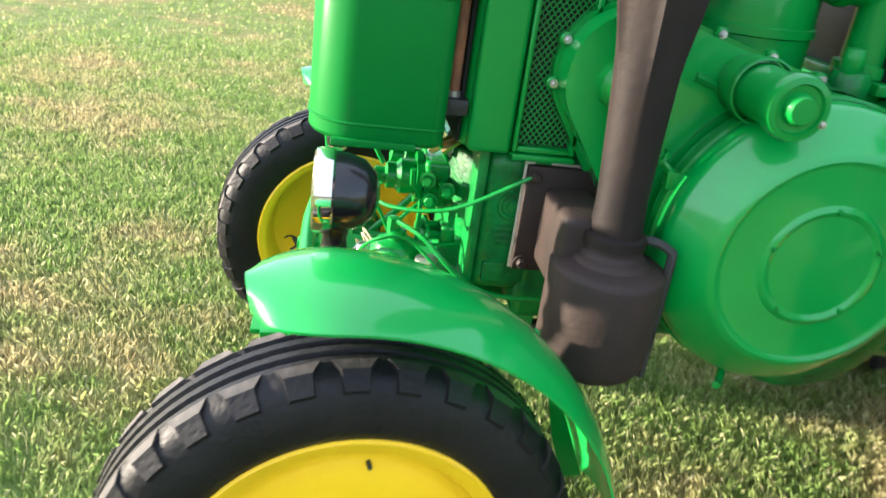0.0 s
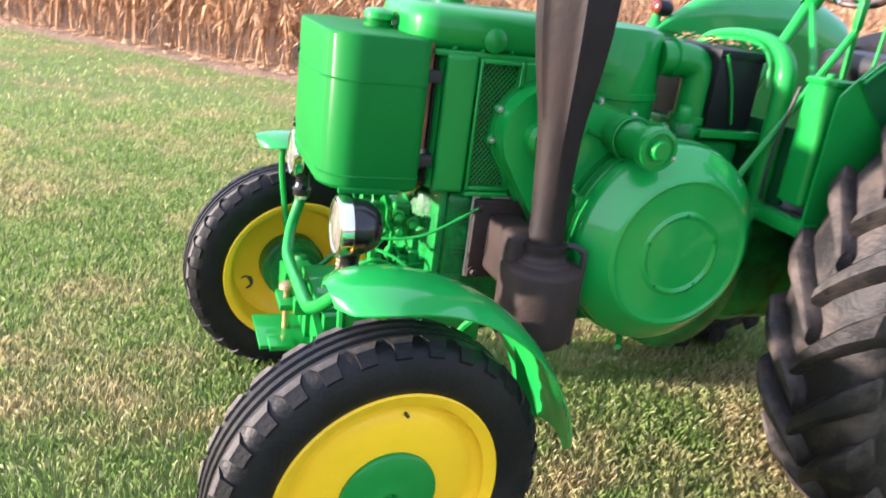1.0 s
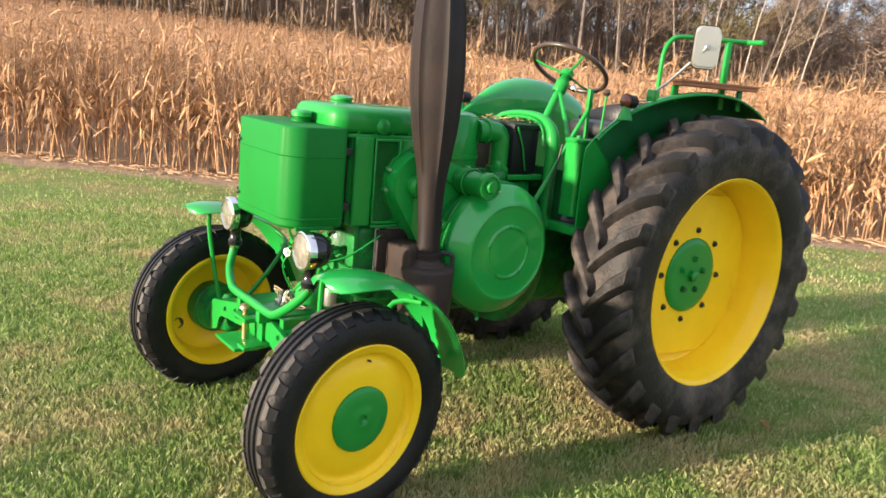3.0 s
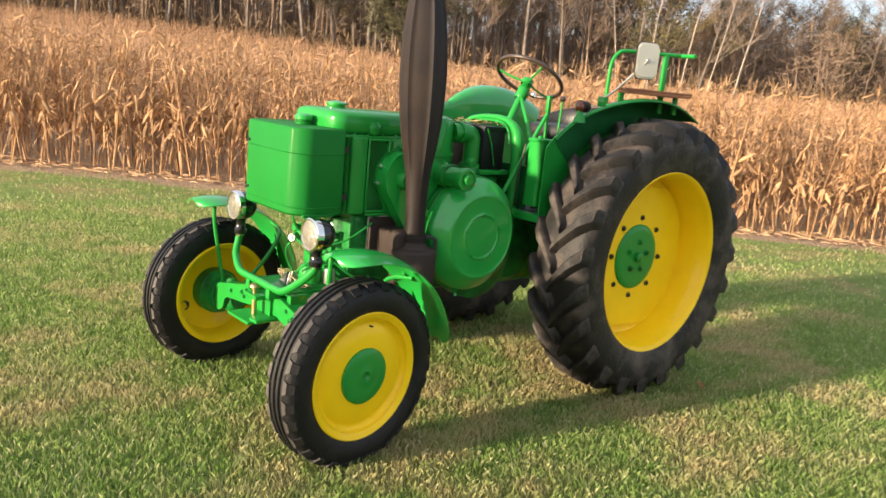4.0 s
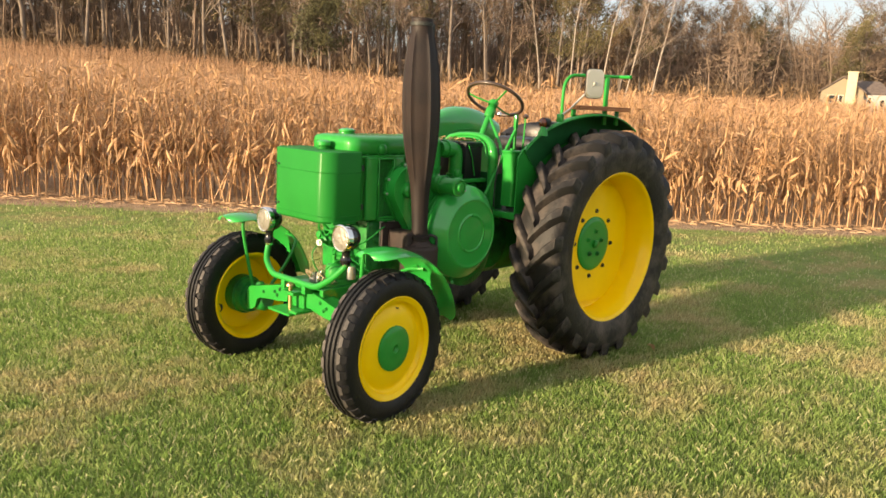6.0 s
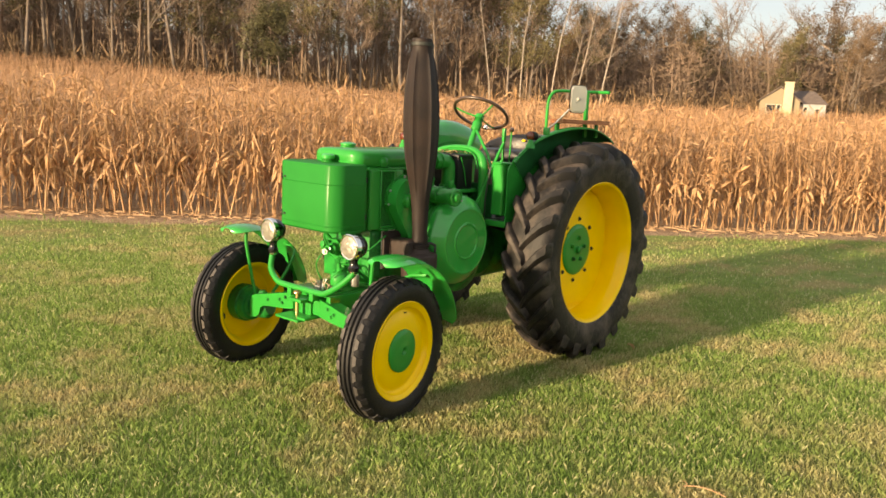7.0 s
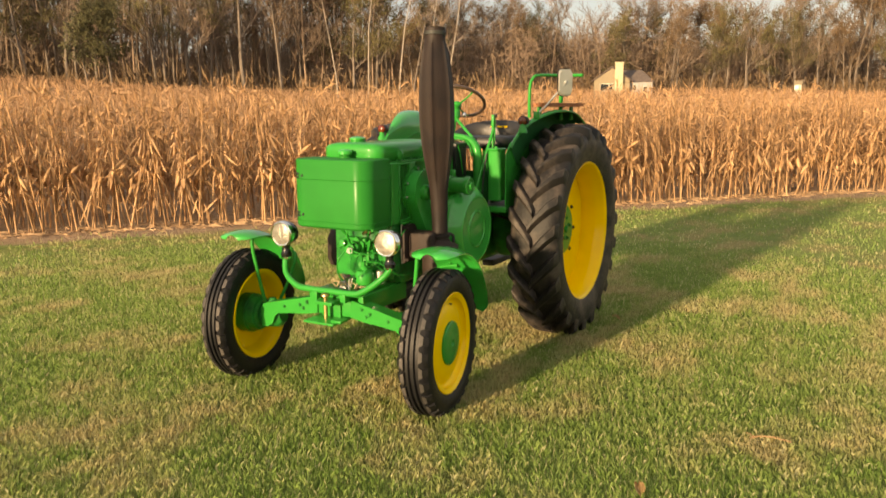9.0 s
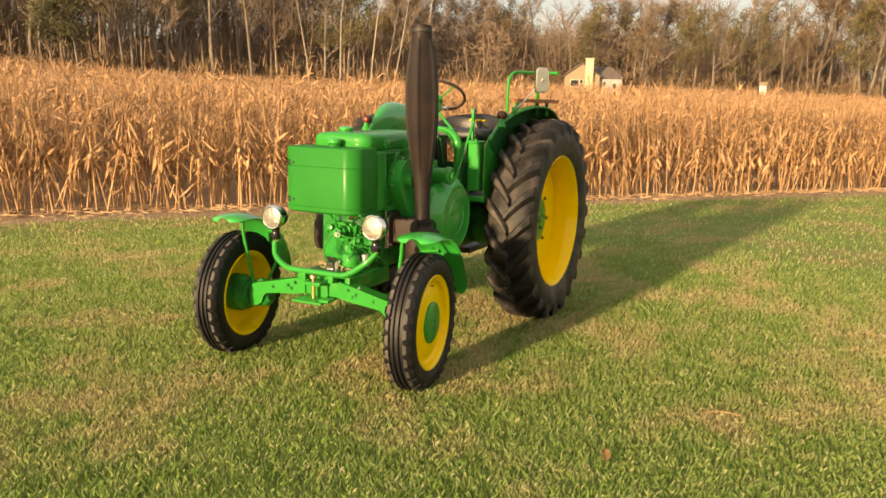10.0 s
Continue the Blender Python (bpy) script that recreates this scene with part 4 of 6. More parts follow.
for z, r, x in zip(zs, rs, xs):
    on = min(1, max(0, (z - 1.14) / 0.20)) * min(1, max(0, (2.06 - z) / 0.06))
    ring = []
    for k in range(SEG):
        a = 2 * math.pi * k / SEG
        q = a % (math.pi / 3) - math.pi / 6
        rr = r * (1 + on * (0.05 + 0.75 * (math.cos(math.pi / 6) / math.cos(q) - 1))) + on * 0.006 * max(0, 1 - (math.pi / 6 - abs(q)) / 0.11)
        ring.append(bm.verts.new((x + rr * math.cos(a + 0.25), -0.403 + rr * math.sin(a + 0.25), z)))
    rings.append(ring)
for a, b in zip(rings, rings[1:]):
    for k in range(SEG):
        bm.faces.new((a[k], a[(k + 1) % SEG], b[(k + 1) % SEG], b[k]))
low = [bm.verts.new((xs[-1] + 0.052 * math.cos(2 * math.pi * k / SEG), -0.403 + 0.052 * math.sin(2 * math.pi * k / SEG), 1.95)) for k in range(SEG)]
inr = [bm.verts.new((xs[-1] + 0.0535 * math.cos(2 * math.pi * k / SEG), -0.403 + 0.0535 * math.sin(2 * math.pi * k / SEG), 2.113)) for k in range(SEG)]
for a, b in ((rings[-1], inr), (inr, low)):
    for k in range(SEG):
        bm.faces.new((a[k], a[(k + 1) % SEG], b[(k + 1) % SEG], b[k]))
bm.faces.new(low)
stack = part("exhaust_pipe", bm, RUST, tractor, "tall dark brown exhaust stack of welded panels", 24)
part("stack_band", lathe([(0.060, 2.078), (0.064, 2.080), (0.064, 2.098), (0.060, 2.100)], 40, pose(xs[-1], -0.403, 0)), DARK, stack)
part("band_clip", box(xs[-1] + 0.056, xs[-1] + 0.082, -0.425, -0.405, 2.03, 2.098, 0.004), DARK, stack)
part("clip_wire", tube([(xs[-1] + 0.074, -0.415, 2.04), (xs[-1] + 0.090, -0.415, 2.0), (xs[-1] + 0.084, -0.415, 1.97)], 0.004, 6, curve=3), DARK, stack)
part("stack_collar", lathe([(0.052, 0.885), (0.060, 0.888), (0.060, 0.908), (0.050, 0.912)], 24, pose(0.474, -0.404, 0)), RUST, stack)

# ----- gearbox, rear axle, deck -----
gear = part("gearbox", box(1.28, 2.10, -0.20, 0.20, 0.54, 0.98, 0.05, 4), CAST, tractor, "green cast gearbox and rear axle")
part("axle_tube", tube([(RX, -0.50, RZ), (RX, 0.50, RZ)], 0.13, 28), CAST, gear)
part("axle_trumpet", tube([(RX, 0.22, RZ), (RX, 0.40, RZ), (RX, 0.52, RZ)], 0.16, 28, radii=[0.24, 0.23, 0.22]), CAST, gear)
part("axle_trumpet", tube([(RX, -0.22, RZ), (RX, -0.40, RZ), (RX, -0.52, RZ)], 0.16, 28, radii=[0.24, 0.23, 0.22]), CAST, gear)
part("gear_case_side", lathe([(0.19, 0.0), (0.20, 0.02), (0.17, 0.05), (0.0, 0.06)], 32, along_y(1.30, -0.20, 0.76)), CAST, gear)
part("clutch_case", lathe([(0.23, -0.05), (0.235, 0.0), (0.23, 0.06), (0.17, 0.09), (0, 0.1)], 36, along_y(1.02, -0.23, 0.74)), CAST, gear)
part("draw_bar", box(2.02, 2.45, -0.05, 0.05, 0.40, 0.45, 0.006), DARK, gear)
part("deck", box(1.26, 1.95, -0.50, 0.50, 0.985, 1.005, 0.004), DARK, gear, "dark foot deck")
part("bulkhead", box(1.272, 1.290, -0.345, 0.500, 1.003, 1.235, 0.006), SHADEG, gear, "dark green bulkhead behind the engine")
part("pedal_boss", lathe([(0.0, 0.05), (0.030, 0.05), (0.034, 0.044), (0.034, 0.0)], 18, pose(1.272, -0.265, 1.09, 0, -90, 0)), CAST, gear)
part("pedal_boss", lathe([(0.0, 0.04), (0.022, 0.04), (0.026, 0.034), (0.026, 0.0)], 16, pose(1.272, -0.18, 1.16, 0, -90, 0)), CAST, gear)
part("deck_edge", box(1.20, 1.27, -0.52, -0.30, 0.960, 1.000, 0.006), GREEN, gear)
part("pedal_link", tube([(1.05, -0.31, 1.00), (1.20, -0.33, 0.97), (1.42, -0.36, 0.93)], 0.014, 8), GREEN, gear)
part("brake_rod", tube([(1.25, -0.36, 0.95), (1.6, -0.4, 0.85)], 0.009, 8), DARK, gear)

# battery, arch and column
batt = part("battery", box(1.045, 1.205, -0.215, 0.13, 1.20, 1.428, 0.008), PLASTIC, tractor, "black battery under a steel arch")
part("battery_lid", box(1.040, 1.210, -0.220, 0.135, 1.405, 1.432, 0.006), PLASTIC, batt)
part("battery_strap", tube([(1.06, -0.223, 1.42), (1.10, -0.224, 1.33), (1.13, -0.224, 1.22)], 0.004, 6), GREEN, batt)
part("battery_tray", box(1.02, 1.24, -0.235, 0.16, 1.175, 1.200, 0.005), GREEN, batt)
lb = bmesh.new()
rng = random.Random(5)
for k in range(60):
    x, y = 1.05 + rng.random() * 0.15, -0.2 + rng.random() * 0.3
    m = pose(x, y, 1.436 + rng.random() * 0.02, rng.random() * 60 - 30, rng.random() * 60 - 30, rng.random() * 360)
    s = 0.008 + rng.random() * 0.014
    vs = [lb.verts.new(m @ Vector(p)) for p in ((-s, 0, 0), (0, -s * 0.4, 0.002), (s, 0, 0), (0, s * 0.4, 0.003))]
    lb.faces.new(vs)
tagged(part("leaf_litter", lb, LITTER, batt, "dry leaf bits on the battery"), kind="stuff")
arch = part("steering_arch", tube([(1.235, -0.285, 0.98), (1.235, -0.285, 1.20), (1.235, -0.282, 1.36), (1.235, -0.255, 1.425), (1.235, -0.19, 1.466), (1.235, -0.08, 1.478), (1.235, 0.05, 1.466), (1.235, 0.13, 1.43), (1.235, 0.16, 1.34), (1.235, 0.16, 1.0)], 0.032, 14, curve=4, radii=[0.030, 0.031, 0.033, 0.027, 0.019, 0.016, 0.016, 0.020, 0.030, 0.032]), GREEN, tractor, "thick green steel arch behind the battery")
part("arch_rim", tube([(1.195, -0.262, 1.34), (1.20, -0.238, 1.412), (1.21, -0.18, 1.45), (1.215, -0.08, 1.461), (1.215, 0.05, 1.45)], 0.007, 8, curve=4), GREEN, arch)
part("arch_foot", box(1.18, 1.29, -0.35, -0.22, 0.965, 0.995, 0.006), GREEN, arch)

SW = Vector((1.655, 0.095, 1.690))
cdir = Vector((0.42, 0.08, 0.68)).normalized()
base = SW - cdir * 0.60
col = part("steering_column", tube([base, SW - cdir * 0.03], 0.022, 12), GREEN, tractor, "slanted green steering column")
part("arch_brace", tube([(1.09, -0.30, 0.99), (1.14, -0.315, 1.11), (1.385, -0.335, 1.52)], 0.011, 8), GREEN, arch)
part("column_brace", tube([(1.36, -0.30, 1.20), (1.40, -0.20, 1.42), SW - cdir * 0.10], 0.011, 8), GREEN, col)
part("column_collar", lathe([(0.030, -0.12), (0.036, -0.11), (0.036, -0.05), (0.028, -0.04), (0.024, 0.0)], 18, Matrix.Translation(SW) @ cdir.to_track_quat("Z", "Y").to_matrix().to_4x4()), GREEN, col)
part("horn_button", lathe([(0.020, 0.0), (0.022, 0.012), (0.010, 0.022), (0, 0.024)], 14, pose(SW.x - 0.01, SW.y - 0.06, SW.z - 0.075, 60, 0, 30)), CHROME, col, "small chrome switch")
wm = Matrix.Translation(SW) @ cdir.to_track_quat("Z", "Y").to_matrix().to_4x4()
bm = tube([wm @ Vector((0.206 * math.cos(2 * math.pi * k / 56), 0.206 * math.sin(2 * math.pi * k / 56), 0.035)) for k in range(57)], 0.0125, 10, cap=False)
part("steering_wheel", bm, BROWNWHEEL, col, "thin dark steering wheel rim")
for k in range(3):
    a = radians(20 + 120 * k)
    part("spoke", tube([wm @ Vector((0.02 * math.cos(a), 0.02 * math.sin(a), 0.0)), wm @ Vector((0.12 * math.cos(a), 0.12 * math.sin(a), 0.012)), wm @ Vector((0.203 * math.cos(a), 0.203 * math.sin(a), 0.034))], 0.0062, 8, curve=3), GREEN, col)
part("wheel_boss", lathe([(0.036, -0.02), (0.036, 0.012), (0.022, 0.024), (0.0, 0.026)], 20, wm), GREEN, col)

# tool box before the left mudguard, levers
tool = part("tool_box", prism(round_rect(1.232, 1.322, -0.462, -0.362, 0.018, 0.018), [1.035, 1.040, 1.375, 1.380], [0.004, 0, 0, 0.004]), GREEN, tractor, "narrow upright green tool box", 30)
part("box_lid", prism(round_rect(1.226, 1.328, -0.468, -0.356, 0.02, 0.02), [1.378, 1.381, 1.392, 1.396], [0.002, 0, 0, 0.006]), GREEN, tool)
part("lid_knob", lathe([(0.012, 0.0), (0.012, 0.012), (0.0, 0.015)], 12, pose(1.27, -0.41, 1.395)), GREEN, tool)
part("box_stay", tube([(1.222, -0.36, 1.36), (1.20, -0.345, 1.18), (1.215, -0.33, 1.02)], 0.006, 6, curve=3), DARK, tool)


def lever(foot, top, knob, mat, knob_mat, r=0.008):
    lv = part("lever", tube([foot, (Vector(foot) + Vector(top)) * 0.5 + Vector((0.015, 0, 0)), top], r, 8, curve=4), mat, tractor, "upright hand lever")
    part("knob", lathe([(0.0, -0.016), (0.012, -0.014), (0.019, 0.0), (0.013, 0.014), (0.0, 0.019)], 16, Matrix.Translation(top)), knob_mat, lv, "dark round knob") if knob else None
    return lv


lever((1.52, -0.26, 1.005), (1.603, -0.245, 1.610), True, GREEN, BROWNWHEEL, 0.006)
lv = part("brake_lever", box(1.391, 1.409, -0.332, -0.318, 1.0, 1.615, 0.005), GREEN, tractor, "flat upright green brake lever")
part("lever_grip", box(1.387, 1.413, -0.336, -0.314, 1.53, 1.622, 0.007), GREEN, lv)
part("lever_quadrant", slab([(1.33, 1.0), (1.47, 1.0), (1.44, 1.08), (1.36, 1.08)], -0.345, -0.338), DARK, lv)

# ----- rear mudguards -----
def guard_width(a, a_full, a_thin):
    """Share of the full width: full up to one angle, narrowing to nothing at the other."""
    k = min(1.0, max(0.0, (a - a_full) / (a_thin - a_full)))
    return 0.46 - 0.43 * k * k * (3 - 2 * k)


for side in (-1, 1):
    # crowned shell: a low inner wall, a broad round shoulder and a flat top reaching out over the tyre
    R, N = 0.885, 46
    shell = bmesh.new()
    layers, bead = [], []
    for th in (0.0, 0.005):
        grid = []
        for i in range(N + 1):
            a = radians(62 + (134 - 62) * i / N)
            wd = 0.42 * guard_width(math.degrees(a), 80, 134)
            f = min(0.115, wd * 0.8)
            sec = [(R - 0.19, th), (R - f - 0.02, th)]
            sec += [(R - f + (f - th) * math.sin(radians(q)), f - (f - th) * math.cos(radians(q))) for q in range(0, 91, 15)]
            sec += [(R - th, f + (wd - f) * 0.5), (R - th - 0.004, wd - 0.004), (R - th - 0.012, wd)]
            grid.append([shell.verts.new((RX + r * math.cos(a), side * (0.512 + y), RZ + r * math.sin(a))) for r, y in sec])
            if not th:
                bead.append((RX + (R - 0.012) * math.cos(a), side * (0.512 + wd), RZ + (R - 0.012) * math.sin(a)))
        layers.append(grid)
        for p, q in zip(grid, grid[1:]):
            for k in range(len(p) - 1):
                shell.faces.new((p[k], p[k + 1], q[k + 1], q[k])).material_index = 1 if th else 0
    for k in (0, -1):
        for i in range(N):
            shell.faces.new((layers[0][i][k], layers[0][i + 1][k], layers[1][i + 1][k], layers[1][i][k]))
    for i in (0, N):
        for k in range(len(layers[0][0]) - 1):
            shell.faces.new((layers[0][i][k], layers[0][i][k + 1], layers[1][i][k + 1], layers[1][i][k]))
    g = part("rear_mudguard", shell, GLOSSG, tractor, "broad round-shouldered green rear mudguard", 50)
    # the underside's shade is put into its colour, a darker green
    g.data.materials.append(SHADEG)
    poly = [(RX + r * math.cos(radians(a)), RZ + r * math.sin(radians(a))) for a, r in zip(np.linspace(66, 138, 40), np.interp(np.linspace(66, 138, 40), (118, 130), (0.720, 0.880)))]
    poly += [(1.215, 1.33), (1.215, 1.00), (1.95, 1.00), (2.15, 1.08)]
    panel = slab(poly, side * 0.502, side * 0.510)
    part("inner_panel", panel, GREEN, g, "", 30)
    part("edge_bead", tube(bead, 0.006, 8), GREEN, g)
    # lamp on a stalk
    lx, ly = (1.40, -0.550) if side < 0 else (1.315, 0.550)
    lz = RZ + math.sqrt(0.876 ** 2 - (RX - lx) ** 2)
    ped = part("lamp_pedestal", lathe([(0.034, -0.01), (0.030, 0.012), (0.020, 0.030), (0.018, 0.055)], 16, pose(lx, ly, lz)), GREEN, tractor, "small green lamp pedestal")
    part("marker_lamp", lathe([(0.0, -0.060), (0.020, -0.058), (0.030, -0.045), (0.033, 0.0), (0.034, 0.008)], 20, pose(lx, ly, lz + 0.072, 0, -90, 0)), PLASTIC, ped, "black marker lamp body")
    part("amber_lens", lathe([(0.031, 0.006), (0.029, 0.013), (0.020, 0.020), (0.0, 0.023)], 20, pose(lx, ly, lz + 0.072, 0, -90, 0)), AMBER, ped, "amber lamp lens")
part("fuse_plate", box(1.47, 1.53, -0.56, -0.51, 1.585, 1.592, 0.001, 1), WHITE, tractor, "small cream plate on the mudguard")

# ----- driver's seat -----
sm = prism(round_rect(1.80, 2.20, -0.24, 0.24, 0.10, 0.06), [1.36, 1.385, 1.43, 1.45, 1.458], [0.015, 0, 0, 0.012, 0.04])
seat = part("seat", sm, VINYL, tractor, "black padded driver's seat", 40)
bk = bmesh.new()
rows_ = []
for k in range(25):
    a = radians(-82 + 164 * k / 24)
    cx, cy = 2.02 + 0.20 * math.cos(a), 0.30 * math.sin(a)
    h = 1.575 - 0.10 * (abs(a) / radians(82)) ** 2.2
    n = Vector((math.cos(a), math.sin(a), 0))
    rows_.append([bk.verts.new(Vector((cx, cy, z)) + n * o) for z, o in ((1.38, 0.0), (1.47, -0.012), (h - 0.02, -0.004), (h, 0.015), (h, 0.035), (h - 0.02, 0.055), (1.47, 0.05), (1.38, 0.04))])
for a, b in zip(rows_, rows_[1:]):
    for i in range(8):
        bk.faces.new((a[i], a[(i + 1) % 8], b[(i + 1) % 8], b[i]))
bk.faces.new(rows_[0])
bk.faces.new(list(reversed(rows_[-1])))
back = part("backrest", bk, VINYL, seat, "low curved black backrest", 40)
for k, (y, w) in enumerate(((-0.07, 0.03), (-0.02, 0.045), (0.045, 0.03))):
    part("stitched_bar", box(2.185, 2.199, y - w / 2, y + w / 2, 1.515, 1.530, 0.002, 1), YELLOW, back, "small yellow stitched mark")
part("seat_post", tube([(2.0, 0, 1.0), (2.0, 0, 1.37)], 0.04, 12), GREEN, seat)

# ----- passenger bench on the left mudguard -----
bmx = pose(1.70, -0.53, 0, 0, 0, -19)
bench = part("passenger_bench", box(0.02, 0.44, -0.09, 0.06, 1.676, 1.690, 0.003, m=bmx), WOODP, tractor, "slatted reddish wooden passenger bench with green rail")
for y in (-0.066, -0.015, 0.036):
    part("bench_slat", box(0.01, 0.45, y - 0.022, y + 0.022, 1.6915, 1.704, 0.003, m=bmx), WOODP, bench)
part("bench_rail", tube([bmx @ Vector(p) for p in ((-0.02, 0.05, 1.60), (-0.022, 0.05, 1.72), (-0.015, 0.05, 1.83), (0.02, 0.05, 1.885), (0.08, 0.05, 1.902), (0.28, 0.05, 1.908), (0.44, 0.05, 1.912))], 0.0115, 10, curve=4), GREEN, bench)
part("rail_leg", box(0.325, 0.352, 0.039, 0.061, 1.58, 1.905, 0.003, m=bmx), GREEN, bench)
part("rail_end", tube([bmx @ Vector(p) for p in ((0.44, 0.05, 1.912), (0.45, -0.01, 1.912), (0.45, -0.06, 1.910))], 0.0115, 8), GREEN, bench)
part("bench_foot", box(0.40, 0.425, 0.0, 0.02, 1.58, 1.68, 0.003, m=bmx), GREEN, bench)
part("bench_foot", box(0.03, 0.06, 0.0, 0.02, 1.60, 1.68, 0.003, m=bmx), GREEN, bench)

# ----- mirror: rounded plate, arm fixed to the middle of its back -----
mir_c = Vector((1.60, -0.775, 1.840))
mir_m = Matrix.Translation(mir_c) @ pose(0, 0, 0, 0, 0, -28)


def mirror_outline(k):
    return [(k * (sx * 0.033 + 0.025 * math.cos(radians(a))), k * (sz * 0.060 + 0.029 * math.sin(radians(a)))) for sx, sz, a0 in ((1, 1, 0), (-1, 1, 90), (-1, -1, 180), (1, -1, 270)) for a in (a0, a0 + 22.5, a0 + 45, a0 + 67.5, a0 + 90)]


mirror = part("mirror", slab(mirror_outline(1.0), -0.014, 0.010, 0.008, 3, m=mir_m), SATIN, tractor, "small rounded satin-metal driving mirror on an arm", 40)
part("mirror_glass", slab(mirror_outline(0.94), 0.0102, 0.0125, m=mir_m), MIRROR, mirror, "mirror glass")
part("mirror_rim", slab(mirror_outline(1.05), 0.001, 0.009, 0.002, 2, m=mir_m), PLASTIC, mirror)
part("mirror_arm", tube([(1.475, -0.635, 1.635), (1.50, -0.675, 1.675), mir_m @ Vector((0, -0.017, 0))], 0.0065, 8), STEEL, mirror, "slim steel arm")
part("arm_boss", lathe([(0.0, 0.012), (0.010, 0.011), (0.014, 0.0)], 14, mir_m @ pose(0, -0.013, 0, 90, 0, 0)), STEEL, mirror)
part("mirror_clamp", box(1.465, 1.487, -0.645, -0.600, 1.590, 1.642, 0.005), GREEN, mirror)

# ---- the land: lawn, bare strip, maize field on a rise, woods, house ----
EDGE0 = Vector((1.29, 8.73))                       # maize edge: two places on its front row
EDGE1 = Vector((10.03, 1.08))
ED = (EDGE1 - EDGE0).normalized()                  # along the edge
EN = Vector((-ED.y, ED.x))                         # away from the lawn
if EN.y < 0:
    EN = -EN


def edge_uv(x, y):
    """Distance behind the maize edge, and distance along it."""
    return (x - EDGE0.x) * EN.x + (y - EDGE0.y) * EN.y, (x - EDGE0.x) * ED.x + (y - EDGE0.y) * ED.y


def land(x, y):
    """Height of the ground; works on arrays too."""
    u, w = edge_uv(x, y)
    k = np.clip(u / 75.0, 0, 1.6)
    rise = 2.0 * k ** 1.35
    left = 1 / (1 + np.exp((w + 4) / 9.0))
    right = 1 / (1 + np.exp(-(w - 38) / 9.0))
    return rise + left * 2.6 * k ** 1.1 + right * 0.9 * k


def raw_mesh(name, verts, faces, mat, smooth=False):
    me = bpy.data.meshes.new(name)
    verts = np.asarray(verts, np.float32)
    faces = np.asarray(faces, np.int32)
    n = faces.shape[1]
    me.vertices.add(len(verts))
    me.vertices.foreach_set("co", verts.ravel())
    me.loops.add(faces.size)
    me.loops.foreach_set("vertex_index", faces.ravel())
    me.polygons.add(len(faces))
    me.polygons.foreach_set("loop_start", np.arange(0, faces.size, n, dtype=np.int32))
    me.update(calc_edges=True)
    me.validate()
    if mat is not None:
        me.materials.append(mat)
    if smooth:
        me.shade_smooth()
    return me


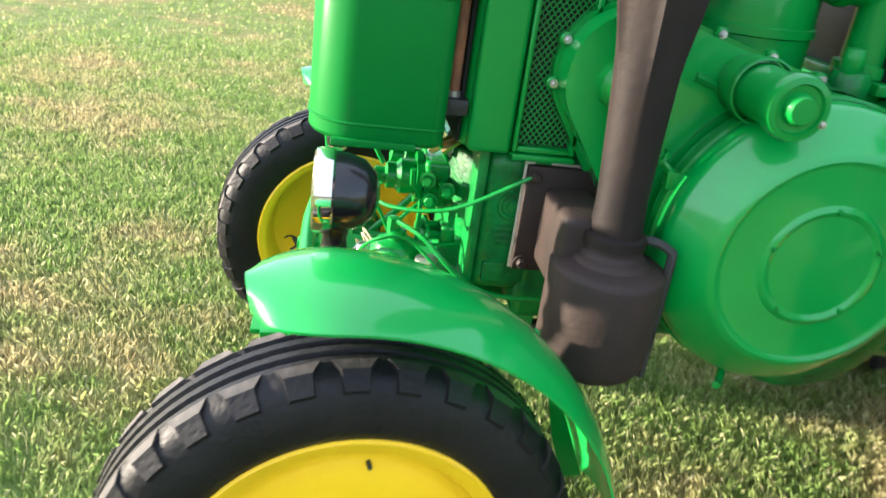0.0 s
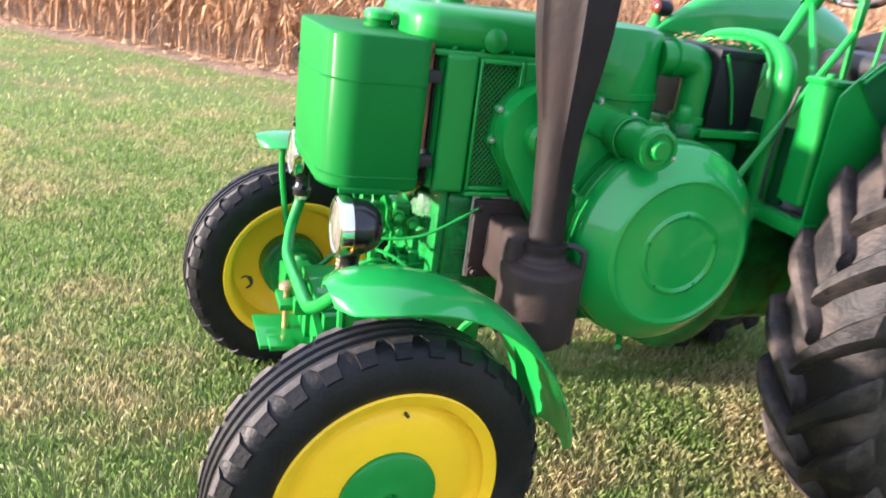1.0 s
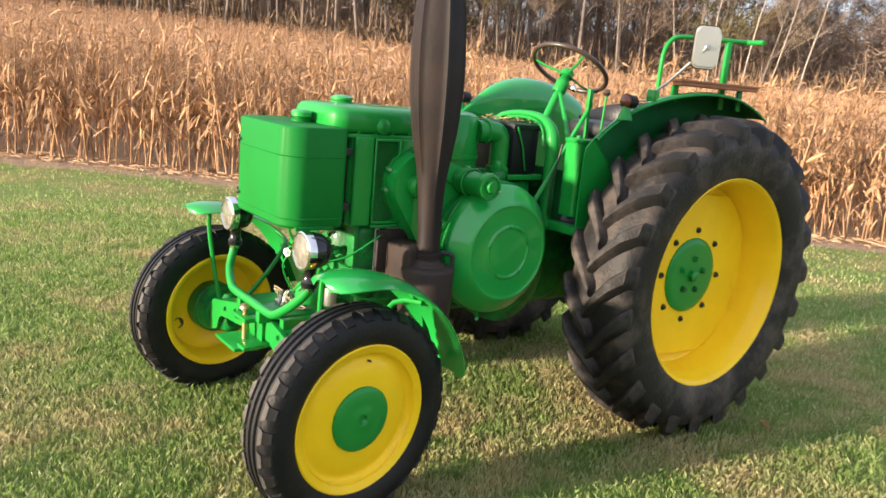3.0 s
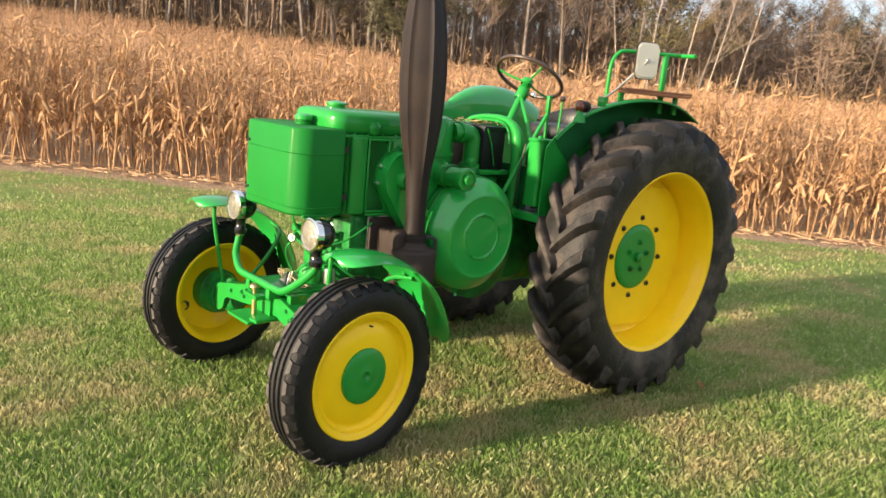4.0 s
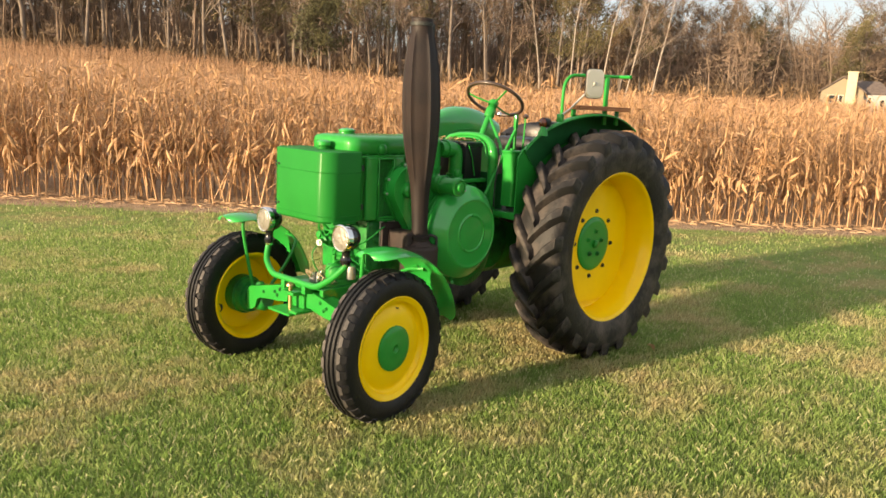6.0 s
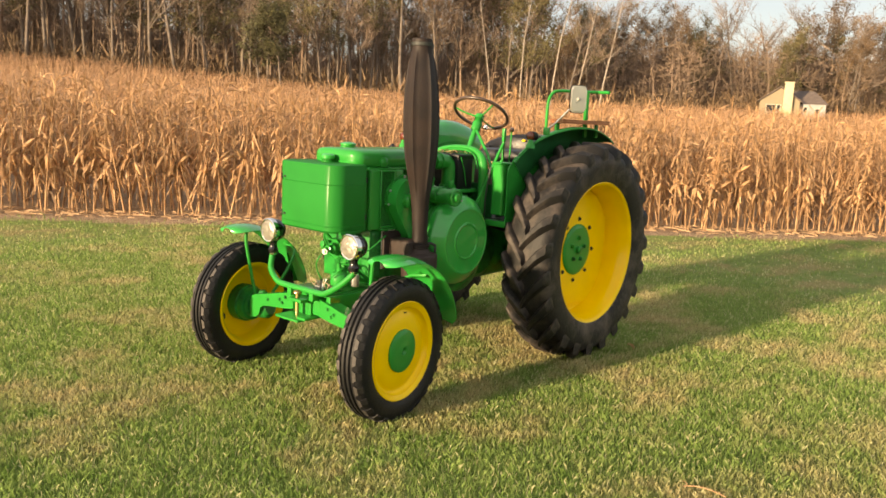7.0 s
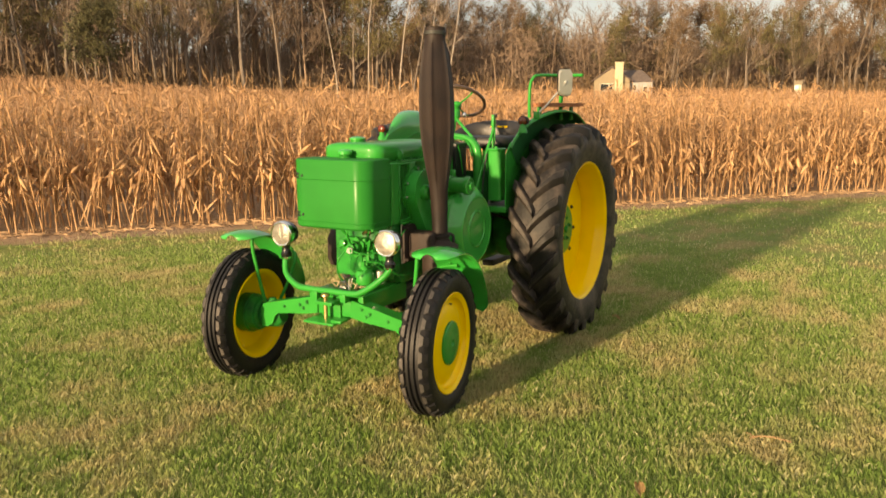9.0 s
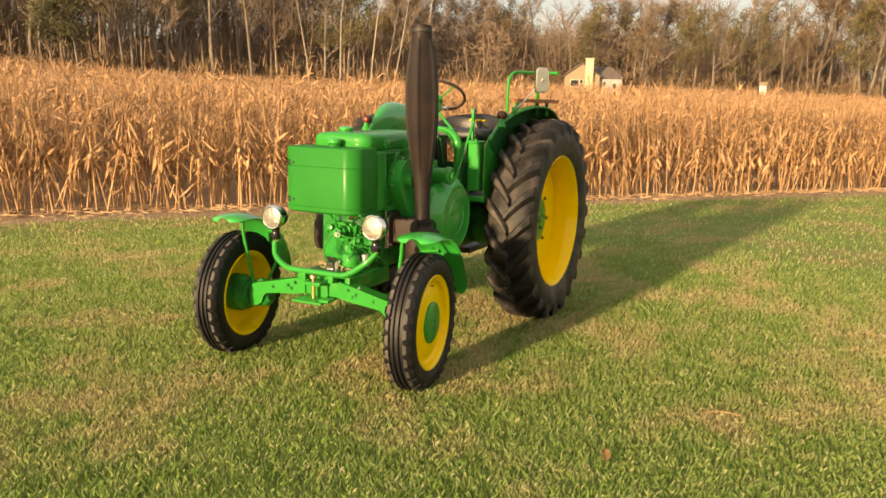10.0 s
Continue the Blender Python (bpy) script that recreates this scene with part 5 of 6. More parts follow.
# lawn material: green turf with straw-coloured dry patches, soil strip by the maize
def lawn_nodes(name, blades):
    m = bpy.data.materials.new(name)
    m.use_nodes = True
    t = m.node_tree
    n, l, b = t.nodes, t.links, t.nodes["Principled BSDF"]
    tc = n.new("ShaderNodeNewGeometry")
    def tex(scale, detail=6, rough=0.55):
        q = n.new("ShaderNodeTexNoise")
        q.inputs["Scale"].default_value, q.inputs["Detail"].default_value, q.inputs["Roughness"].default_value = scale, detail, rough
        l.new(tc.outputs["Position"], q.inputs["Vector"])
        return q.outputs["Fac"]
    def ranged(v, a, c, lo=0.0, hi=1.0):
        q = n.new("ShaderNodeMapRange")
        q.inputs["From Min"].default_value, q.inputs["From Max"].default_value = a, c
        q.inputs["To Min"].default_value, q.inputs["To Max"].default_value = lo, hi
        l.new(v, q.inputs["Value"])
        return q.outputs["Result"]
    def mix(f, a, c):
        q = n.new("ShaderNodeMix")
        q.data_type = "RGBA"
        l.new(f, q.inputs["Factor"])
        for s, v in (("A", a), ("B", c)):
            if isinstance(v, tuple):
                q.inputs[s].default_value = (*v, 1)
            else:
                l.new(v, q.inputs[s])
        return q.outputs["Result"]
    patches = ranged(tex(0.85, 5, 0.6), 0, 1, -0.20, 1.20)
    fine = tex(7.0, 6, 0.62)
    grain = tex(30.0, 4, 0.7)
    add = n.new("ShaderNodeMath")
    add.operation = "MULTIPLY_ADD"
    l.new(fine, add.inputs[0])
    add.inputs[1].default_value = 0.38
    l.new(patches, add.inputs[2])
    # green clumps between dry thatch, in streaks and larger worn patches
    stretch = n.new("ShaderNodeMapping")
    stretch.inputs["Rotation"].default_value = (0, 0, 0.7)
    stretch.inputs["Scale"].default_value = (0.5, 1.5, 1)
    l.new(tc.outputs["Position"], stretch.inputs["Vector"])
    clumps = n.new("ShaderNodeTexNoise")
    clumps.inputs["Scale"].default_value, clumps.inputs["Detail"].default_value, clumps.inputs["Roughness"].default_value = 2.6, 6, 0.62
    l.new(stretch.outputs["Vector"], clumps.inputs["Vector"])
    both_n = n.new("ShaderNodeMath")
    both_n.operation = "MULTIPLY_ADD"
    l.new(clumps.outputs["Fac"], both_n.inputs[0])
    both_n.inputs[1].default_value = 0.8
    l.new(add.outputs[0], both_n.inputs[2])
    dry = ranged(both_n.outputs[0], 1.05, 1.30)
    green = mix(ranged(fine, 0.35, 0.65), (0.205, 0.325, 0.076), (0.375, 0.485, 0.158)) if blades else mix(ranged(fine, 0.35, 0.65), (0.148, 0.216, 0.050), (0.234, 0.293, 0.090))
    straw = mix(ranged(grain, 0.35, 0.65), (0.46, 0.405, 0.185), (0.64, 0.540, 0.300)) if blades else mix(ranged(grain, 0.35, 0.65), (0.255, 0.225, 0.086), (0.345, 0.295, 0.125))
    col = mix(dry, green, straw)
    if blades:
        g3 = ranged(tc.outputs["Random Per Island"], 0, 1, 0.76, 1.24)
        sc = n.new("ShaderNodeVectorMath")
        sc.operation = "SCALE"
        l.new(col, sc.inputs[0])
        l.new(g3, sc.inputs["Scale"])
        dull = n.new("ShaderNodeVectorMath")
        dull.operation = "SCALE"
        l.new(sc.outputs["Vector"], dull.inputs[0])
        dull.inputs["Scale"].default_value = 0.95
        tan = ranged(tc.outputs["Random Per Island"], 0.88, 0.90)
        col = mix(tan, dull.outputs["Vector"], (0.62, 0.59, 0.33))
    else:
        # bare trodden strip along the maize
        sep = n.new("ShaderNodeVectorMath")
        sep.operation = "DOT_PRODUCT"
        l.new(tc.outputs["Position"], sep.inputs[0])
        sep.inputs[1].default_value = (EN.x, EN.y, 0)
        k0 = EDGE0.x * EN.x + EDGE0.y * EN.y
        wob = n.new("ShaderNodeMath")
        wob.operation = "MULTIPLY_ADD"
        l.new(tex(1.6, 5, 0.6), wob.inputs[0])
        wob.inputs[1].default_value = 1.0
        l.new(sep.outputs["Value"], wob.inputs[2])
        soil = ranged(wob.outputs[0], k0 - 0.36, k0 - 0.10)
        dirt = mix(ranged(fine, 0.35, 0.65), (0.29, 0.20, 0.135), (0.46, 0.33, 0.22))
        col = mix(soil, col, dirt)
        bp = n.new("ShaderNodeBump")
        bp.inputs["Strength"].default_value, bp.inputs["Distance"].default_value = 1.0, 0.04
        l.new(grain, bp.inputs["Height"])
        l.new(bp.outputs["Normal"], b.inputs["Normal"])
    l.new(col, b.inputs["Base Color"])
    b.inputs["Roughness"].default_value = 0.75 if blades else 0.9
    b.inputs["Specular IOR Level"].default_value = 0.25
    if blades:
        thin = n.new("ShaderNodeBsdfTranslucent")
        l.new(col, thin.inputs["Color"])
        both = n.new("ShaderNodeMixShader")
        both.inputs["Fac"].default_value = 0.5
        l.new(b.outputs["BSDF"], both.inputs[1])
        l.new(thin.outputs["BSDF"], both.inputs[2])
        l.new(both.outputs["Shader"], n["Material Output"].inputs["Surface"])
    return m


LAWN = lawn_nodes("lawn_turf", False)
BLADE = lawn_nodes("grass_blades", True)
rng = np.random.default_rng(3)


def spaced(lo, mid0, mid1, hi, fine, n):
    a = np.geomspace(1, 1 + (mid0 - lo), n) - 1
    c = np.geomspace(1, 1 + (hi - mid1), n) - 1
    return np.concatenate([(mid0 - a)[::-1][:-1], np.arange(mid0, mid1, fine), mid1 + c])


gx = spaced(-900, -12, 40, 1500, 0.8, 26)
gy = spaced(-900, -12, 40, 1500, 0.8, 26)
X, Y = np.meshgrid(gx, gy)
Z = land(X, Y) + 0.012 * np.sin(X * 1.7 + 0.6 * np.sin(Y * 1.3)) * np.sin(Y * 1.1 + 0.4) * (np.hypot(X - 1, Y) > 2.0) - 0.004
V = np.stack([X.ravel(), Y.ravel(), Z.ravel()], 1)
nx = len(gx)
I, J = np.meshgrid(np.arange(nx - 1), np.arange(len(gy) - 1))
q = (J * nx + I).ravel()
F = np.stack([q, q + 1, q + 1 + nx, q + nx], 1)
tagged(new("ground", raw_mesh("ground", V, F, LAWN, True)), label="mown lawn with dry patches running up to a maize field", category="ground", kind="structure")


def grass(name, count, pick, height, label, width=0.0032):
    """Bent blades, each of a lower and an upper face, joined into one mesh."""
    px, py = pick(count)
    n = len(px)
    pz = land(px, py) - 0.004
    a = rng.uniform(0, 2 * np.pi, n)
    lean = rng.uniform(0.04, 0.55, n)
    h = height * rng.uniform(0.45, 1.15, n)
    w = width * rng.uniform(0.7, 1.5, n)
    dx, dy = np.cos(a), np.sin(a)
    base = np.stack([px, py, pz], 1)
    side = np.stack([-dy, dx, np.zeros(n)], 1) * w[:, None]
    mid = base + side * 0.8 + np.stack([dx * h * lean * 0.3, dy * h * lean * 0.3, h * 0.6], 1)
    tip = base + np.stack([dx * h * lean * 1.0, dy * h * lean * 1.0, h * (1.05 - 0.42 * lean)], 1)
    V = np.stack([base - side, base + side, mid, tip], 1).reshape(-1, 3)
    o = np.arange(n) * 4
    tri = np.concatenate([np.stack([o, o + 1, o + 2], 1), np.stack([o, o + 2, o + 3], 1)])
    return tagged(new(name, raw_mesh(name, V, tri, BLADE)), label=label, category="grass", kind="stuff")


def lawn_spots(n, cx, cy, reach, full):
    """Places on the lawn, dense near the middle and thinning out to nothing."""
    x = rng.uniform(cx - reach, cx + reach, n * 4)
    y = rng.uniform(cy - reach, cy + reach, n * 4)
    u, w = edge_uv(x, y)
    d = np.hypot(x - cx, y - cy)
    keep = (u < -0.76 + 0.2 * np.sin(w * 2.3) + rng.normal(0, 0.18, n * 4)) & (rng.uniform(0, 1, n * 4) < np.clip((reach - d) / (reach - full), 0, 1))
    return x[keep][:n], y[keep][:n]


def near_lawn(n):
    return lawn_spots(n, -0.2, -0.3, 6.5, 1.6)


def far_lawn(n):
    return lawn_spots(n, 3.0, 2.0, 17.0, 4.0)


grass("lawn_grass", 600000, near_lawn, 0.050, "short mown green and straw-coloured grass", 0.0012)
grass("lawn_grass", 80000, far_lawn, 0.045, "short mown green grass before the maize", 0.006)


STRAW = material("dry_maize", (0.53, 0.332, 0.188), rough=0.7, vary=0.25, scale=3.0, island=0.4, leaf=0.15, second=(0.33, 0.180, 0.082), second_scale=2.2, second_at=0.545, second_soft=0.16, spec=0.3)
# farther rows slightly paler and pinker: haze and sunlit tops put into the colour
FARSTRAW = material("hazed_far_maize", (0.53, 0.330, 0.200), rough=0.75, vary=0.2, scale=0.5, island=0.3, leaf=0.15, second=(0.40, 0.232, 0.120), second_scale=0.25, second_at=0.56, second_soft=0.2, spec=0.25)
# a dry leaf and a pale bit of stalk lying on the lawn
FALLEN = material("dry_tan_leaf", (0.50, 0.33, 0.16), rough=0.75, vary=0.3, scale=30, leaf=0.1, spec=0.2)
for x, y, turn, size in ((-0.465, -1.891, 25, 0.042), (2.23, -1.02, 70, 0.036)):
    bm = bmesh.new()
    rows_ = []
    for i in range(7):
        q = i / 6
        w = size * 0.62 * math.sin(math.pi * (0.06 + 0.88 * q)) * (1 + 0.18 * math.sin(9 * q))
        lift = 0.012 * math.sin(math.pi * q) + 0.008 * q
        rows_.append([bm.verts.new((size * (2 * q - 1), v * w, lift + 0.012 * v * v)) for v in (-1, -0.5, 0, 0.5, 1)])
    for p, q in zip(rows_, rows_[1:]):
        for i in range(4):
            bm.faces.new((p[i], p[i + 1], q[i + 1], q[i]))
    bmesh.ops.solidify(bm, geom=bm.faces[:], thickness=0.0008)
    leaf = thing("fallen_leaf", "curled dry tan leaf lying on the mown grass", "leaf", (x, y, float(land(x, y)) + 0.030))
    leaf.rotation_euler = (0.1, -0.12, radians(turn))
    part("blade", bm, FALLEN, leaf)
    part("leaf_stalk", tube([(-size, 0, 0.002), (-size * 1.35, 0.004, 0.004), (-size * 1.6, 0.012, 0.002)], 0.0012, 5), FALLEN, leaf)
stem = thing("dry_stalk", "pale dry stalk lying on the mown grass", "stalk", (0.35, -2.33, 0.036))
stem.rotation_euler = (0, 0, radians(-75))
part("stem", tube([(-0.09, 0.0, 0.0), (-0.03, 0.008, 0.010), (0.04, 0.004, 0.008), (0.10, -0.012, 0.0)], 0.0032, 7, curve=4), STRAW, stem)
part("side_shoot", tube([(-0.07, 0.003, 0.004), (-0.085, 0.03, 0.008), (-0.10, 0.05, 0.002)], 0.002, 6, curve=3), STRAW, stem)

# ----- maize -----


def maize_plant(seed, detail, broad=1.0):
    """Vertices and quads of one dried maize plant: stalk, bent hanging leaves, husked ears and a tassel."""
    r = random.Random(seed)
    V, F = [], []

    def strip(pts, widths, side, twist):
        s = len(V)
        for i, (p, w) in enumerate(zip(pts, widths)):
            a = twist * i / len(pts)
            q = (side * math.cos(a) + Vector((0, 0, math.sin(a)))) * w
            V.append(tuple(p - q))
            V.append(tuple(p + q))
        for i in range(len(pts) - 1):
            F.append((s + 2 * i, s + 2 * i + 1, s + 2 * i + 3, s + 2 * i + 2))

    H = r.uniform(1.45, 1.90)
    bend = Vector((r.uniform(-1, 1), r.uniform(-1, 1), 0)) * 0.16
    at = lambda t: Vector((bend.x * t * t, bend.y * t * t, H * t))
    sides = 4 if detail else 3
    s = len(V)
    for t, rad in ((0, 0.013), (0.5, 0.011), (1.0, 0.005)):
        p = at(t)
        for k in range(sides):
            a = 2 * math.pi * k / sides
            V.append((p.x + rad * math.cos(a), p.y + rad * math.sin(a), p.z))
    for i in range(2):
        for k in range(sides):
            F.append((s + i * sides + k, s + i * sides + (k + 1) % sides, s + (i + 1) * sides + (k + 1) % sides, s + (i + 1) * sides + k))
    n = {2: r.randint(24, 28), 1: r.randint(14, 16), 0: 7}[detail]
    steps = {2: 6, 1: 4, 0: 2}[detail]
    for k in range(n):
        t = (0.12 + 0.87 * ((k + r.random() * 0.9) / n) ** 0.8) if detail else 0.60 + 0.40 * (k + r.random()) / n
        a = (k % 2) * math.pi + r.uniform(-1.1, 1.1)
        d = Vector((math.cos(a), math.sin(a), 0))
        side = Vector((-d.y, d.x, 0))
        L = r.uniform(0.20, 0.54) * (1.0 if t < 0.75 else 0.70) * (1.0 if detail else 0.8)
        # leaves rise from the stalk, break, and hang limp; the top ones stand
        e0 = radians(r.uniform(40, 82))
        e1 = radians(r.uniform(-88, -35) if t < 0.8 or r.random() < 0.45 else r.uniform(-30, 55))
        knee, soft = r.uniform(0.15, 0.5), r.uniform(0.08, 0.3)
        p, pts = at(t), [at(t)]
        yaw = r.uniform(-0.9, 0.9)
        for i in range(steps):
            q = (i + 0.5) / steps
            m = min(1.0, max(0.0, (q - knee + soft) / (2 * soft)))
            e = e0 + (e1 - e0) * m * m * (3 - 2 * m)
            h = d * math.cos(yaw * q) + side * math.sin(yaw * q)
            p = p + (h * math.cos(e) + Vector((0, 0, math.sin(e)))) * (L / steps)
            pts.append(Vector((p.x, p.y, max(p.z, 0.015))))
        w = r.uniform(0.0055, 0.0130) * {2: 1.0, 1: 1.05, 0: broad}[detail]
        strip(pts, [w * 0.55] + [w * r.uniform(0.7, 1.15) for _ in range(steps - 1)] + [w * 0.12], side, r.uniform(-2.2, 2.2))
    for ear in range(0 if not detail else (1 if r.random() < 0.75 else 2)):
        a = r.uniform(0, 6.3)
        d = Vector((math.cos(a), math.sin(a), -1.6 if r.random() < 0.7 else 0.7)).normalized()
        p = at(r.uniform(0.36, 0.56))
        u = d.orthogonal().normalized()
        w = d.cross(u)
        s = len(V)
        L = r.uniform(0.19, 0.27)
        for t, rad in ((0, 0.010), (0.3, 0.031), (0.65, 0.028), (1, 0.004)):
            for k in range(5):
                b = 2 * math.pi * k / 5
                V.append(tuple(p + d * (L * t) + (u * math.cos(b) + w * math.sin(b)) * rad))
        for i in range(3):
            for k in range(5):
                F.append((s + i * 5 + k, s + i * 5 + (k + 1) % 5, s + (i + 1) * 5 + (k + 1) % 5, s + (i + 1) * 5 + k))
        # loose husk hanging from the ear
        if detail == 2:
            for k in range(2):
                b = r.uniform(0, 6.3)
                o = Vector((math.cos(b), math.sin(b), 0))
                strip([p, p + o * 0.05 + Vector((0, 0, -0.03)), p + o * 0.08 + Vector((0, 0, -0.18))], [0.010, 0.024, 0.004], Vector((-o.y, o.x, 0)), r.uniform(-1, 1))
    for k in range(5 if detail == 2 else (3 if detail else 1)):
        a = r.uniform(0, 6.3)
        p0 = at(1.0) - Vector((0, 0, 0.02))
        d = Vector((math.cos(a), math.sin(a), 0))
        strip([p0, p0 + d * 0.05 + Vector((0, 0, 0.10)), p0 + d * r.uniform(0.06, 0.16) + Vector((0, 0, r.uniform(0.06, 0.22)))], [0.004, 0.005, 0.002], Vector((-d.y, d.x, 0)), 0)
    return np.array(V, np.float32), np.array(F, np.int32)


def field(name, kinds, px, py, label, size=1.0, jitter=0.18, mat=STRAW):
    Vs, Fs, o = [], [], 0
    ang = rng.uniform(0, 2 * np.pi, len(px))
    which = rng.integers(0, len(kinds), len(px))
    sz = size * rng.uniform(1 - jitter, 1 + jitter * 0.7, len(px))
    tx, ty = rng.normal(0, 0.10, len(px)), rng.normal(0, 0.10, len(px))
    pz = land(px, py)
    for k, (V, F) in enumerate(kinds):
        ii = np.where(which == k)[0]
        if not len(ii):
            continue
        c, s = np.cos(ang[ii])[:, None], np.sin(ang[ii])[:, None]
        x = (V[None, :, 0] * c - V[None, :, 1] * s) * sz[ii][:, None] + tx[ii][:, None] * V[None, :, 2]
        y = (V[None, :, 0] * s + V[None, :, 1] * c) * sz[ii][:, None] + ty[ii][:, None] * V[None, :, 2]
        z = V[None, :, 2] * sz[ii][:, None]
        P = np.stack([x + px[ii][:, None], y + py[ii][:, None], z + pz[ii][:, None]], 2)
        Vs.append(P.reshape(-1, 3))
        Fs.append((F[None] + (np.arange(len(ii)) * len(V))[:, None, None]).reshape(-1, 4) + o)
        o += len(ii) * len(V)
    return tagged(new(name, raw_mesh(name, np.concatenate(Vs), np.concatenate(Fs), mat)), label=label, category="maize", kind="stuff")


def row_places(u0, rows, gap, w0, w1, step, along=0.05):
    us, ws = [], []
    for k in range(rows):
        w = np.arange(w0, w1, step) + rng.uniform(0, step)
        us.append(np.full(len(w), u0 + k * gap) + rng.normal(0, 0.05, len(w)))
        ws.append(w + rng.normal(0, along, len(w)))
    u, w = np.concatenate(us), np.concatenate(ws)
    return EDGE0.x + u * EN.x + w * ED.x, EDGE0.y + u * EN.y + w * ED.y


full = [maize_plant(100 + k, 2) for k in range(16)]
half = [maize_plant(150 + k, 1) for k in range(12)]
tops = [maize_plant(200 + k, 0) for k in range(12)]
far_tops = [maize_plant(230 + k, 0, 1.35) for k in range(12)]
px, py = row_places(0.05, 3, 0.55, -14, 30, 0.105)
field("maize_rows", full, px, py, "dry golden maize plants along the field edge")
px, py = row_places(1.75, 8, 0.70, -20, 36, 0.20)
field("maize_rows", half, px, py, "dry golden maize standing in rows")
px, py = row_places(7.3, 28, 0.80, -32, 46, 0.29, 0.1)
field("maize_field", tops, px, py, "dry golden maize field rising to the woods", 1.05, 0.10, FARSTRAW)
px, py = row_places(29.8, 36, 1.25, -58, 84, 0.50, 0.15)
field("maize_field", far_tops, px, py, "far dry golden maize below the woods", 1.1, 0.10, FARSTRAW)
# fallen stalks and leaves on the strip before the field
LITTER_STRAW = material("trodden_straw", (0.40, 0.262, 0.155), rough=0.85, vary=0.3, scale=3.0, island=0.45, leaf=0.1, spec=0.2)
sv, sf = [], []
for k in range(4200):
    u, w = min(0.3, rng.normal(-0.02, 0.20)), rng.uniform(-14, 30)
    x, y = EDGE0.x + u * EN.x + w * ED.x, EDGE0.y + u * EN.y + w * ED.y
    a = rng.normal(math.atan2(ED.y, ED.x), 0.9)
    L, wd = rng.uniform(0.04, 0.17) * (1 if k % 24 else 2.8), rng.uniform(0.003, 0.008) * (1 if k % 24 else 1.3)
    d, s_ = np.array([math.cos(a), math.sin(a)]), np.array([-math.sin(a), math.cos(a)])
    z = float(land(x, y)) + rng.uniform(0.004, 0.03)
    o = len(sv)
    for t, b in ((-1, 0.4), (0, 1.0), (1, 0.3)):
        for q in (-1, 1):
            p = np.array([x, y]) + d * L * t * 0.5 + s_ * wd * q * b
            sv.append((p[0], p[1], z + (0.012 if t == 0 else 0.0) + 0.006 * q))
    sf += [(o, o + 1, o + 3, o + 2), (o + 2, o + 3, o + 5, o + 4)]
tagged(new("maize_litter", raw_mesh("maize_litter", sv, sf, LITTER_STRAW)), label="fallen dry maize leaves on bare soil", category="litter", kind="stuff")

# ----- woods -----
BARK = material("grey_brown_bark", (0.162, 0.131, 0.107), rough=0.9, vary=0.35, scale=1.2, island=0.25)
TWIG = material("bare_twigs", (0.212, 0.153, 0.112), rough=0.9, vary=0.35, scale=0.35, island=0.35)
# twig colour lightened to offset the shade deep in the wood
WOODT = material("lightened_inner_twigs", (0.235, 0.166, 0.118), rough=0.9, vary=0.3, scale=0.2, island=0.3)
LEAFB = material("brown_autumn_leaves", (0.145, 0.093, 0.050), rough=0.85, vary=0.35, scale=0.4, island=0.45)
LEAFO = material("olive_autumn_leaves", (0.115, 0.098, 0.042), rough=0.85, vary=0.35, scale=0.4, island=0.45)
PINE = material("olive_evergreen_leaves", (0.085, 0.080, 0.034), rough=0.85, vary=0.35, scale=0.6, island=0.45)
BIRCH = material("pale_birch_bark", (0.36, 0.305, 0.25), rough=0.8, vary=0.2, scale=2.0, second=(0.10, 0.08, 0.07), second_scale=3.0, second_at=0.66, second_soft=0.04)


